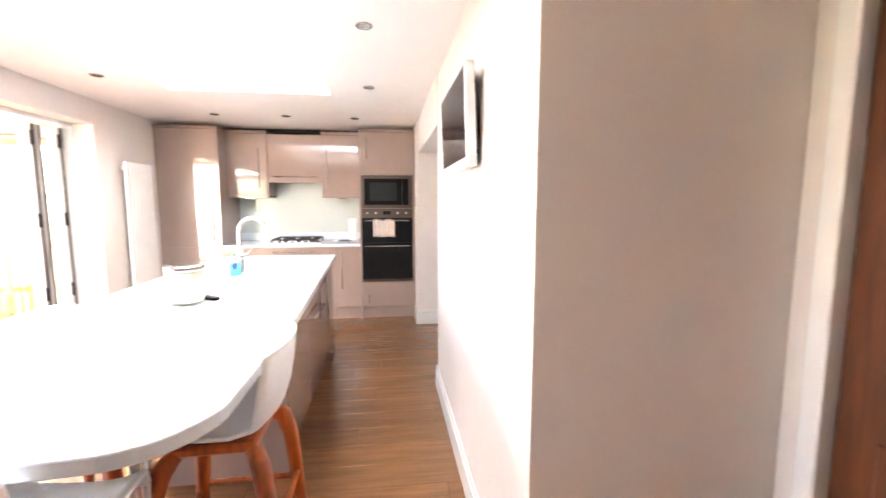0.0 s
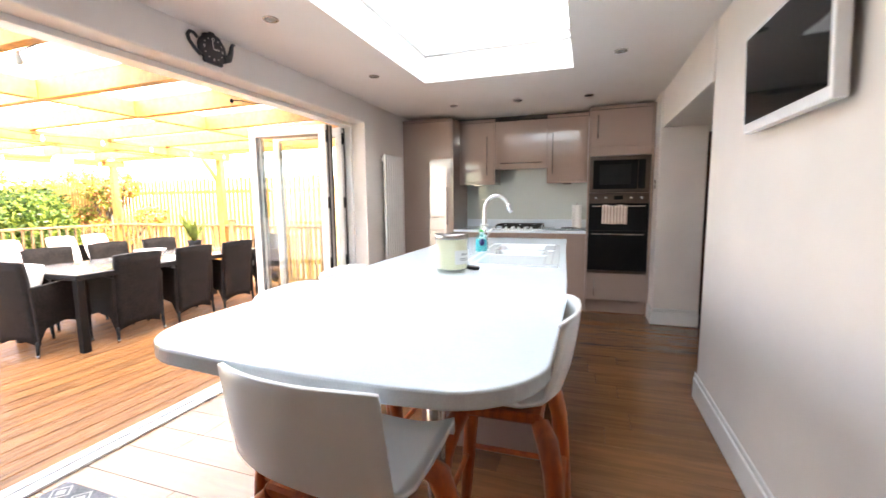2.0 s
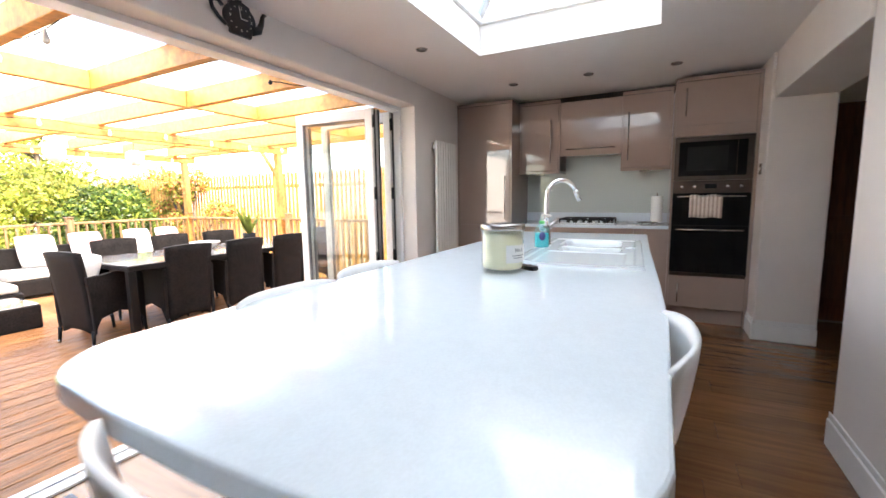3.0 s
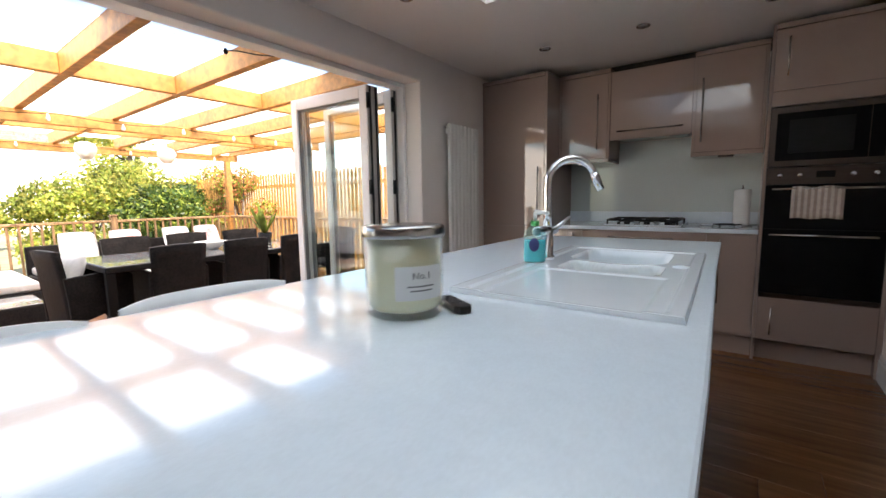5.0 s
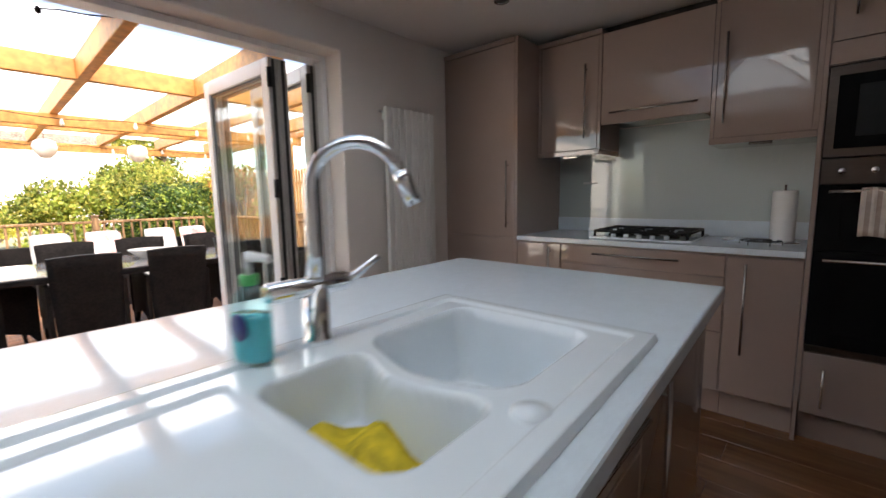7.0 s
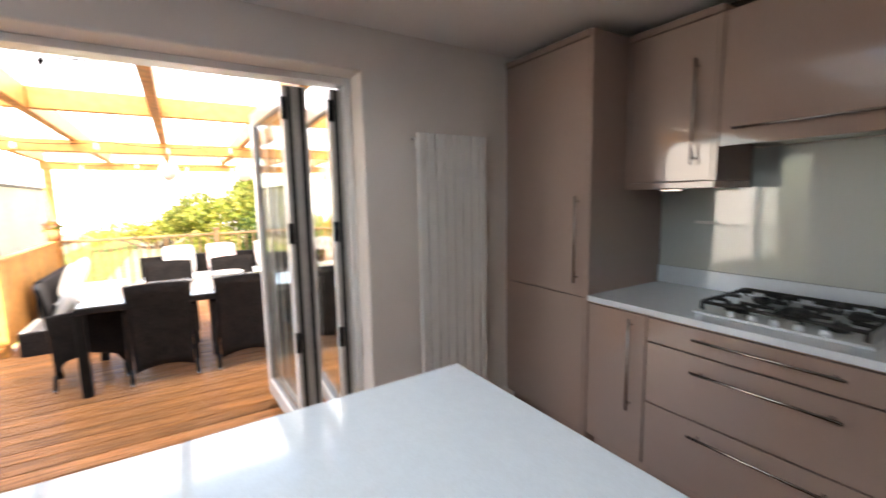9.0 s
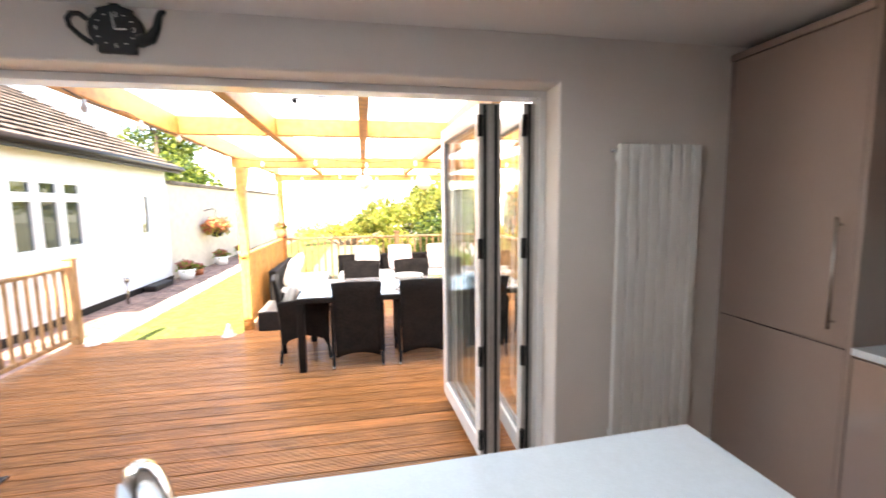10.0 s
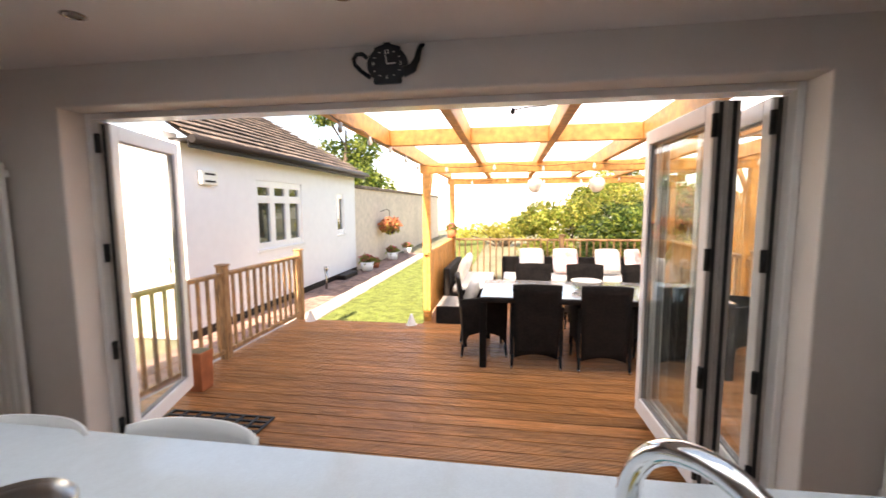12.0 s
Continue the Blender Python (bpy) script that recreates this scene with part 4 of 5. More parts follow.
# tiled roof in overlapping courses
b = bmesh.new()
pitch = radians(33)
NC = 26
for k in range(NC):
    s0, s1 = k * 0.19, (k + 1) * 0.19 + 0.03
    xl = HX0 - 0.15 + k * 0.19 * 0.62       # hipped end
    y0_, z0_ = HY + 0.32 - s0 * math.cos(pitch), EAVE - 0.02 + s0 * math.sin(pitch) + 0.04
    y1_, z1_ = HY + 0.32 - s1 * math.cos(pitch), EAVE - 0.02 + s1 * math.sin(pitch)
    xx = HX1 + 0.2
    n = max(1, int((xx - xl) / 0.27))
    off = 0.135 * (k % 2)
    for i in range(n):
        a0 = xl + i * 0.27 + off
        a1 = a0 + 0.262
        j = rng.uniform(-0.004, 0.004)
        t = [(a0, y0_, z0_ + j), (a1, y0_, z0_ + j), (a1, y1_, z1_ + j), (a0, y1_, z1_ + j)]
        lo = [(p[0], p[1], p[2] - 0.014) for p in t]
        v = [b.verts.new(p) for p in t + lo]
        for q in ((0, 1, 2, 3), (0, 4, 5, 1), (1, 5, 6, 2), (3, 7, 4, 0)):
            b.faces.new([v[i_] for i_ in q])
part("roof_tiles", b, M_TILE, house)["kind"] = "stuff"
bm = bmesh.new()
bm.faces.new([bm.verts.new(p) for p in ((HX0 - 0.15, HY + 0.28, EAVE - 0.03), (HX1 + 0.2, HY + 0.28, EAVE - 0.03), (HX1 + 0.2, HY - 4.1, EAVE + 2.84), (HX0 + 3.6, HY - 4.1, EAVE + 2.84))])
part("roof_deck", bm, M_DARKP, house)
part("soffit", box(HX0 - 0.12, HX1 + 0.2, HY + 0.001, HY + 0.28, EAVE - 0.06, EAVE - 0.035), M_DARKP, house)
part("gutter", tube([(HX0 - 0.15, HY + 0.35, EAVE - 0.05), (HX1 + 0.2, HY + 0.35, EAVE - 0.05)], 0.055, 10), M_DARKP, house)
part("fascia", box(HX0 - 0.12, HX1 + 0.2, HY + 0.281, HY + 0.30, EAVE - 0.16, EAVE - 0.0, 0.003), M_DARKP, house)
ab = part("alarm_box", box(-3.77, -3.43, HY + 0.001, HY + 0.08, 1.85, 2.05, 0.012), M_BULB, house, "cream alarm box")
for z in (1.885, 1.99):
    part("slot", box(-3.71, -3.49, HY + 0.0805, HY + 0.084, z, z + 0.03, 0.001), M_DARKP, ab)

# garden wall beyond the annexe
gw = thing("garden_wall", "long beige garden wall with a tiled coping", "wall", kind="structure")
part("wall", box(-24, HX0 - 0.001, HY - 0.22, HY, GZ, 2.05), M_BEIGE, gw)
part("coping", box(-24, HX0 - 0.16, HY - 0.28, HY + 0.06, 2.05, 2.15, 0.01), M_TILE, gw)

# ---- fittings of the room ----
def radiator(y0, y1, z0, z1, n, label):
    r = thing("vertical_radiator", label, "radiator", group="vertical radiators")
    w = (y1 - y0) / n
    for k in range(n):
        part("panel", box(0.062, 0.092, y0 + k * w + 0.0045, y0 + (k + 1) * w - 0.0045, z0, z1, 0.006, None, 2), M_RAD, r)
    for z in (z0 + 0.06, z1 - 0.06):
        part("header", box(0.038, 0.0615, y0 + 0.01, y1 - 0.01, z - 0.02, z + 0.02, 0.004), M_RAD, r)
        part("bracket", box(0.001, 0.0375, y0 + 0.10, y0 + 0.13, z - 0.015, z + 0.015, 0.002), M_RAD, r)
        part("bracket", box(0.001, 0.0375, y1 - 0.13, y1 - 0.10, z - 0.015, z + 0.015, 0.002), M_RAD, r)
    part("air_valve", tube([(0.05, y0 + 0.01, z1 - 0.03), (0.05, y0 - 0.02, z1 - 0.03)], 0.011, 10), M_CHROME, r)
    part("valve", lathe([(0, 0), (0.016, 0), (0.016, 0.06), (0.02, 0.065), (0.02, 0.12), (0.014, 0.13), (0, 0.13)], 16), M_CHROME, r, at=pose(0.055, y0 - 0.035, 0.13))
    part("pipe", tube([(0.055, y0 - 0.035, 0.002), (0.055, y0 - 0.035, 0.14)], 0.008, 8), M_CHROME, r)
    return r


radiator(4.30, 4.757, 0.24, 1.775, 8, "tall white column radiator on the garden wall")
radiator(-0.44, 0.02, 0.24, 1.775, 8, "tall white column radiator beyond the door opening")

for i, (lx, ly) in enumerate(((0.79, 4.58), (1.48, 4.58), (2.17, 4.62), (0.50, 3.31), (2.372, 3.375), (0.48, 2.14), (2.395, 2.225), (0.50, 1.04), (2.36, 1.0))):
    if i == 0:
        dl = thing("downlight", "recessed brushed steel ceiling downlight", "downlight", at=pose(lx, ly, CEIL), group="ceiling downlights")
        part("ring", lathe([(0.030, 0.0), (0.043, 0.0), (0.044, -0.004), (0.040, -0.007), (0.031, -0.004), (0.030, 0.0)], 26), M_STEEL, dl)
        part("lamp", lathe([(0, -0.0012), (0.0295, -0.0012), (0.0295, -0.003), (0, -0.002)], 22), M_LAMP, dl)
    else:
        copy_thing(dl, pose(lx, ly, CEIL))

# teapot clock, flat against the wall over the doors
M_CLOCK = mat("black_enamel", (0.012, 0.016, 0.022), 0.3, var=0.2, scale=20)
ck = thing("teapot_clock", "black teapot-shaped wall clock with white figures", "clock", at=Matrix(((0, 0, 1, 0.001), (1, 0, 0, 2.172), (0, 1, 0, 2.192), (0, 0, 0, 1))))
body = [(0.062, -0.095), (0.068, -0.085)] + [(0.098 * math.cos(radians(a)), -0.008 + 0.082 * math.sin(radians(a))) for a in range(-48, 50, 8)] + [(0.062, 0.060), (0.062, 0.068), (0.03, 0.078), (0.016, 0.082), (0.018, 0.096), (0.024, 0.105), (0.014, 0.118)]
body = body + [(-x, y) for x, y in body[::-1]]
part("face", prism(body, 0.0, 0.022, 0.004), M_CLOCK, ck)
part("handle", tube([(-0.085, -0.062, 0.012), (-0.125, -0.035, 0.012), (-0.158, -0.002, 0.012), (-0.165, 0.025, 0.012), (-0.150, 0.046, 0.012), (-0.122, 0.046, 0.012), (-0.10, 0.028, 0.012)], 0.010, 10), M_CLOCK, ck)
part("spout", tube([(0.075, -0.045, 0.012), (0.12, -0.03, 0.012), (0.142, 0.01, 0.012), (0.152, 0.052, 0.012), (0.160, 0.066, 0.012), (0.178, 0.072, 0.012)], [0.026, 0.022, 0.015, 0.012, 0.011, 0.006], 12), M_CLOCK, ck)
def hand_bar(name, x0, y0, x1, y1, w):
    d = Vector((x1 - x0, y1 - y0, 0))
    a = math.degrees(math.atan2(d.y, d.x))
    part(name, box(0, d.length, -w / 2, w / 2, 0, 0.002, 0.0005), M_WHITEP, ck, at=pose(x0, y0, 0.0235, 0, 0, a))
hand_bar("pointer", 0.0, -0.008, -0.008, 0.05, 0.005)
hand_bar("pointer", 0.0, -0.008, 0.042, -0.006, 0.006)
def letters(txt, size, m, parent, at, name="numeral"):
    cu = bpy.data.curves.new("txt", "FONT")
    cu.body, cu.size, cu.align_x, cu.align_y, cu.extrude = txt, size, "CENTER", "CENTER", 0.0005
    tmp = bpy.data.objects.new("txt", cu)
    scene.collection.objects.link(tmp)
    bpy.context.view_layer.update()
    me = bpy.data.meshes.new_from_object(tmp.evaluated_get(bpy.context.evaluated_depsgraph_get()))
    bpy.data.objects.remove(tmp)
    me.materials.clear()
    me.materials.append(m)
    return part(name, me, None, parent, at=at)
for tx, px, py in (("12", 0.0, 0.046), ("3", 0.066, -0.008), ("6", 0.0, -0.068), ("9", -0.066, -0.008)):
    letters(tx, 0.026, M_WHITEP, ck, pose(px, py, 0.0228))
for k in range(12):
    if k % 3:
        a = radians(k * 30)
        part("mark", box(-0.005, 0.005, -0.002, 0.002, 0, 0.001), M_WHITEP, ck, at=pose(0.068 * math.sin(a), -0.008 + 0.06 * math.cos(a), 0.0222))

# television on its bracket
tv = thing("television", "white-framed flat television on a black wall bracket", "television", at=pose(2.795, 1.92, 1.73, 0, -2, 0))
part("housing", box(0.0, 0.040, -0.345, 0.345, -0.197, 0.195, 0.005, None, 2), M_TVW, tv)
part("screen", box(-0.002, 0.001, -0.326, 0.326, -0.160, 0.178), M_BLACKG, tv, "dark glossy screen")
part("rear_cover", box(0.0405, 0.056, -0.30, 0.30, -0.15, 0.14, 0.006), M_BLACK, tv)
part("bracket", box(0.0565, 0.064, -0.10, 0.10, -0.10, 0.10, 0.002), M_BLACK, tv, "black wall bracket")

# hall door and passage door
def panel_door(name, w, h, at, label):
    d = thing(name, label, "door", at=at, kind="structure")
    part("leaf", box(0, w, -0.02, 0.02, 0, h, 0.003), M_BROWN, d)
    for xa, xb in ((0.10, w / 2 - 0.05), (w / 2 + 0.05, w - 0.10)):
        for za, zb in ((0.22, 0.82), (0.98, h - 0.12)):
            part("panel", box(xa, xb, 0.021, 0.030, za, zb, 0.006), M_BROWN, d)
            part("panel", box(xa, xb, -0.030, -0.021, za, zb, 0.006), M_BROWN, d)
    part("handle", bar((w - 0.06, 0.02, 1.0), (w - 0.06, 0.02, 1.12), (0, 0.04, 0), 0.008), M_STEEL, d)
    return d
panel_door("hall_door", 0.78, 1.885, pose(HX + 0.05, 0.865, 0.012, 0, 0, -90), "dark brown stained panelled hall door")
panel_door("passage_door", 0.78, 1.98, pose(3.38, BACK - 0.04, 0.012), "dark brown stained panelled passage door")
dfr = thing("hall_door_frame", "white gloss door lining and architrave", "door frame", kind="structure")
LX0, LX1 = HX - 0.005, HX + 0.205
part("lining", box(LX0, LX1, 0.872, 0.915, 0, 1.95, 0.003), M_TRIM, dfr)
part("lining", box(LX0, LX1, 0.06, 0.080, 0, 1.95, 0.003), M_TRIM, dfr)
part("lining", box(LX0, LX1, 0.081, 0.871, 1.905, 1.95, 0.003), M_TRIM, dfr)
part("architrave", box(LX0 - 0.015, LX0 - 0.0005, 0.865, 0.922, 0, 1.975, 0.005), M_TRIM, dfr)
part("architrave", box(LX0 - 0.015, LX0 - 0.0005, 0.03, 0.080, 0, 1.975, 0.005), M_TRIM, dfr)
part("architrave", box(LX0 - 0.015, LX0 - 0.0005, 0.0805, 0.8645, 1.91, 1.975, 0.005), M_TRIM, dfr)
struct("wall_hall_back", box(4.4, 4.5, NEAR, WY + 0.15, -0.1, 2.4), M_WALL, "plain wall behind the hall door", "wall")
sw = thing("light_switch", "small steel light switch on the passage wall", "switch")
part("plate", box(WX - 0.009, WX - 0.0005, 4.83, 4.89, 1.36, 1.45, 0.002), M_STEEL, sw)
part("rocker", box(WX - 0.013, WX - 0.0095, 4.85, 4.87, 1.39, 1.42, 0.001), M_WHITEP, sw)

# inside door mat with a black and white pattern
M_MATG = mat("grey_mat_pile", (0.24, 0.24, 0.25), 0.95, var=0.2, scale=90, bump=0.4, bscale=300)
M_MATW = mat("cream_mat_pile", (0.62, 0.60, 0.56), 0.95, var=0.12, scale=90, bump=0.4, bscale=300)
rug = thing("door_mat", "grey doormat with a cream diamond pattern inside the door", "doormat", at=pose(-0.04, 0.62, 0.0005))
part("base", box(0, 0.50, 0, 0.62, 0, 0.008, 0.003), M_MATG, rug)
for i in range(4):
    for j in range(5):
        cx, cy = 0.0625 + 0.125 * i, 0.062 + 0.124 * j
        b = bmesh.new()
        for r0_, r1_ in ((0.052, 0.040), (0.024, 0.0)):
            for k in range(4):
                a0, a1 = k * math.pi / 2, (k + 1) * math.pi / 2
                q = [(cx + r * math.cos(a), cy + r * math.sin(a), 0.0092) for r, a in ((r0_, a0), (r0_, a1), (r1_, a1), (r1_, a0))]
                if r1_ == 0:
                    q = q[:3]
                b.faces.new([b.verts.new(p) for p in q])
        part("diamond", b, M_MATW, rug)

# ---- bar stools ----
def shell_grid():
    """Seat and back of the stool as one moulded sheet, facing +y; back at -y."""
    g = []
    prof = [(0.20, 0.640), (0.185, 0.655), (0.12, 0.655), (0.02, 0.645), (-0.08, 0.645), (-0.145, 0.66), (-0.185, 0.70), (-0.205, 0.76), (-0.218, 0.83), (-0.228, 0.90), (-0.231, 0.937)]
    for i, (yy, zz) in enumerate(prof):
        s = i / (len(prof) - 1)
        half = 0.185 + 0.03 * math.sin(s * math.pi) if s < 0.6 else 0.205 - 0.01 * (s - 0.6)
        row = []
        for k in range(13):
            u = -1 + 2 * k / 12
            lift = 0.035 * abs(u) ** 3 * (1 if 0.05 < s < 0.6 else 0.2)
            fwd = 0.05 * abs(u) ** 2.4 * min(1, max(0, (s - 0.35) / 0.3))
            top = -0.018 * abs(u) ** 4 if i == len(prof) - 1 else 0
            row.append((u * half, yy + fwd, zz + lift + top))
        g.append(row)
    return g


def bar_stool(at):
    s = thing("bar_stool", "white moulded bar stool with orange-stained wooden legs", "bar stool", at=at, group="stools round the island")
    part("seat_shell", sheet(shell_grid(), 0.012), M_SHELL, s)
    part("seat_frame", box(-0.15, 0.15, -0.13, 0.14, 0.598, 0.632, 0.008), M_STOOLW, s)
    for sx in (-1, 1):
        for sy in (-1, 1):
            b = bmesh.new()
            pts = [(0.13 * sx, 0.12 * sy, 0.60), (0.165 * sx, 0.145 * sy, 0.565), (0.185 * sx, 0.165 * sy, 0.48), (0.225 * sx, 0.205 * sy, 0.0)]
            join(b, tube(pts, [0.028, 0.033, 0.030, 0.021], 8))
            part("leg", b, M_STOOLW, s)
    z = 0.25
    f = 0.2045
    for p, q in (((-f, 0.186, z), (f, 0.186, z)), ((-f, -0.186, z + 0.06), (f, -0.186, z + 0.06)), ((-f, -0.186, z + 0.03), (-f, 0.186, z + 0.03)), ((f, -0.186, z + 0.03), (f, 0.186, z + 0.03))):
        part("stretcher", tube([p, q], 0.011, 8), M_STOOLW, s)
    return s


st = bar_stool(pose(1.655, 0.925, 0, 0, 0, -5))
copy_thing(st, pose(1.937, 1.45, 0, 0, 0, 91))
copy_thing(st, pose(1.215, 1.90, 0, 0, 0, -91))
copy_thing(st, pose(1.265, 1.44, 0, 0, 0, -89))

# ---- things on the island ----
cd = thing("jar_candle", "large pale green jar candle with a silver lid", "candle", at=pose(1.555, 2.052, IT) @ Matrix.Diagonal((0.98, 0.98, 0.95, 1)))
part("jar", lathe([(0, 0.0), (0.072, 0.0), (0.080, 0.006), (0.0825, 0.02), (0.0825, 0.17), (0.0795, 0.17), (0.0790, 0.024), (0.070, 0.014), (0, 0.014)], 40), M_GLASSJ, cd)
part("wax", lathe([(0, 0.0155), (0.069, 0.0155), (0.0775, 0.026), (0.0775, 0.166), (0, 0.166)], 36), M_WAX, cd)
part("lid", lathe([(0, 0.168), (0.0795, 0.1705), (0.086, 0.1705), (0.087, 0.174), (0.087, 0.190), (0.083, 0.195), (0.05, 0.196), (0, 0.196)], 40), M_STEEL, cd, "brushed silver lid")
lab = bmesh.new()
a0, a1, n = -62, 12, 12
for i in range(n):
    q = []
    for j, z in ((i, 0.045), (i + 1, 0.045), (i + 1, 0.115), (i, 0.115)):
        a = radians(a0 + (a1 - a0) * j / n)
        q.append((0.0832 * math.cos(a), 0.0832 * math.sin(a), z))
    lab.faces.new([lab.verts.new(p) for p in q]).smooth = True
part("label", lab, M_PAPER, cd, "white paper label")
for z, s, h in ((0.072, 20, 0.003), (0.063, 16, 0.003)):
    b = bmesh.new()
    for i in range(6):
        q = []
        for j, zz in ((i, z), (i + 1, z), (i + 1, z + h), (i, z + h)):
            a = radians(-25 - s + 2 * s * j / 6)
            q.append((0.0836 * math.cos(a), 0.0836 * math.sin(a), zz))
        b.faces.new([b.verts.new(p) for p in q])
    part("print_line", b, M_INK, cd)
_a = radians(-25)
letters("No.1", 0.020, M_INK, cd, Matrix(((-math.sin(_a), 0, math.cos(_a), 0.0846 * math.cos(_a)), (math.cos(_a), 0, math.sin(_a), 0.0846 * math.sin(_a)), (0, 1, 0, 0.095), (0, 0, 0, 1))), "print_word")

kf = thing("remote_control", "small black remote control with raised buttons", "remote control", at=pose(1.622, 2.135, IT, 0, 0, -31))
_b = prism([(-0.058, -0.012), (-0.050, -0.018), (0.045, -0.020), (0.058, -0.013), (0.060, 0.0), (0.058, 0.013), (0.045, 0.020), (-0.050, 0.018), (-0.058, 0.012)], 0.0005, 0.017, 0.004, 3)
part("body", _b, M_BLACK, kf)
M_BUTTON = mat("grey_rubber_button", (0.10, 0.10, 0.105), 0.6, var=0.1)
for k in range(5):
    for q in ((-1, 1) if k % 2 else (0,)):
        part("button", lathe([(0, 0), (0.0052, 0), (0.0048, 0.002), (0, 0.0024)], 12), M_BUTTON, kf, at=pose(-0.038 + 0.018 * k, 0.009 * q, 0.0168))
M_SOAP = mat("aqua_soap", (0.06, 0.55, 0.62), 0.12, var=0.05, coat=0.5)
M_SOAPC = glass("clear_plastic", (0.80, 0.97, 0.97))
M_GREENP = mat("green_plastic", (0.10, 0.55, 0.16), 0.35)
M_BLUEP = mat("dark_blue_label", (0.03, 0.05, 0.20), 0.4)
so = thing("soap_dispenser", "clear pump bottle of aqua hand soap with a white pump", "soap dispenser", at=pose(1.535, 2.752, IT + 0.0142, 0, 0, 20))
def oval(bm, sy=0.62):
    bm.transform(Matrix.Diagonal((1, sy, 1, 1)))
    return bm
part("soap", oval(lathe([(0, 0.002), (0.034, 0.002), (0.0365, 0.01), (0.0365, 0.07), (0.0355, 0.078), (0, 0.078)], 28)), M_SOAP, so)
part("bottle", oval(lathe([(0, 0), (0.036, 0), (0.039, 0.008), (0.039, 0.085), (0.035, 0.105), (0.02, 0.12), (0.013, 0.126), (0, 0.126)], 28)), M_SOAPC, so)
part("collar", lathe([(0, 0.126), (0.014, 0.126), (0.014, 0.142), (0, 0.142)], 18), M_GREENP, so, "green screw collar")
part("pump", tube([(0, 0, 0.142), (0, 0, 0.168), (0.001, 0, 0.172), (0.042, 0, 0.170), (0.046, 0, 0.164)], [0.006, 0.006, 0.009, 0.006, 0.005], 10), M_WHITEP, so, "white pump head")
lb = lathe([(0, 0), (0.021, 0), (0.021, 0.0015), (0, 0.0015)], 24)
lb.transform(Matrix.Diagonal((0.8, 1.1, 1, 1)))
part("label", lb, M_BLUEP, so, "dark blue oval label", at=pose(0, -0.0246, 0.062, 90))

# ---- deck furniture ----
def dining_chair(at, arms=True):
    c = thing("rattan_dining_chair", "dark woven rattan dining chair on thin legs", "chair", at=at, group="chairs round the garden table")
    g = []
    for i in range(9):
        s = i / 8
        z = 0.10 + 0.74 * s
        half = 0.205 + 0.025 * s
        y = -0.235 - 0.02 * s - 0.05 * s * s
        g.append([(u * half, y + 0.02 * u * u, z + (0.05 * (1 - u * u) if i == 0 else 0) - (0.012 * u * u if i == 8 else 0)) for u in [-1 + 0.25 * k for k in range(9)]])
    part("backrest", sheet(g, 0.035), M_WICK, c)
    part("seat", box(-0.215, 0.215, -0.23, 0.235, 0.36, 0.43, 0.02, None, 2), M_WICK, c)
    for sx in (-1, 1):
        b = prism([(-0.235, 0.43), (-0.25, 0.62), (0.05, 0.64), (0.21, 0.61), (0.235, 0.58), (0.225, 0.12), (0.16, 0.23), (0.0, 0.28), (-0.16, 0.24), (-0.225, 0.12)], 0, 0.035, 0.008)
        b.transform(Matrix(((0, 0, 1, 0.216 if sx > 0 else -0.251), (1, 0, 0, 0), (0, 1, 0, 0), (0, 0, 0, 1))))
        part("arm_side", b, M_WICK, c)
        for yy in (-0.225, 0.215):
            l_ = part("leg", tube([(sx * 0.225, yy, 0.14), (sx * 0.232, yy * 1.06, 0.0)], [0.017, 0.012], 8), M_WICKS, c)
            part("foot_cap", tube([(sx * 0.232, yy * 1.06, 0.028), (sx * 0.2325, yy * 1.062, 0.0)], 0.0135, 8), M_STEEL, l_)
    return c


ch = dining_chair(pose(-2.25, 3.01, DECK, 0, 0, 90))
for x, y, a in ((-2.24, 3.63, 91), (-2.23, 4.25, 89), (-2.50, 2.47, 8), (-3.18, 3.05, -91), (-3.20, 3.70, -88), (-3.20, 4.35, -92), (-2.48, 5.06, 178)):
    copy_thing(ch, pose(x, y, DECK, 0, 0, a))
tb = thing("garden_table", "long dark rattan garden table with a glass top", "table")
TX0, TX1, TY0, TY1 = -2.96, -1.985, 2.465, 4.74
part("frame", box(TX0, TX1, TY0, TY1, 0.60, 0.646, 0.006), M_WICK, tb)
part("glass_top", box(TX0 + 0.01, TX1 - 0.01, TY0 + 0.01, TY1 - 0.01, 0.6465, 0.656, 0.002), M_TGLASS, tb, "grey glass tabletop")
for x in (TX0 + 0.035, TX1 - 0.035):
    for y in (TY0 + 0.035, TY1 - 0.035):
        part("leg", box(x - 0.033, x + 0.033, y - 0.033, y + 0.033, DECK, 0.60, 0.005), M_WICKS, tb)
solo("fruit_bowl", lathe([(0, 0), (0.06, 0), (0.07, 0.006), (0.15, 0.07), (0.16, 0.085), (0.155, 0.085), (0.07, 0.015), (0, 0.012)], 28), M_CUSH, "pale shallow bowl on the garden table", "bowl", at=pose(-2.55, 3.55, 0.656))

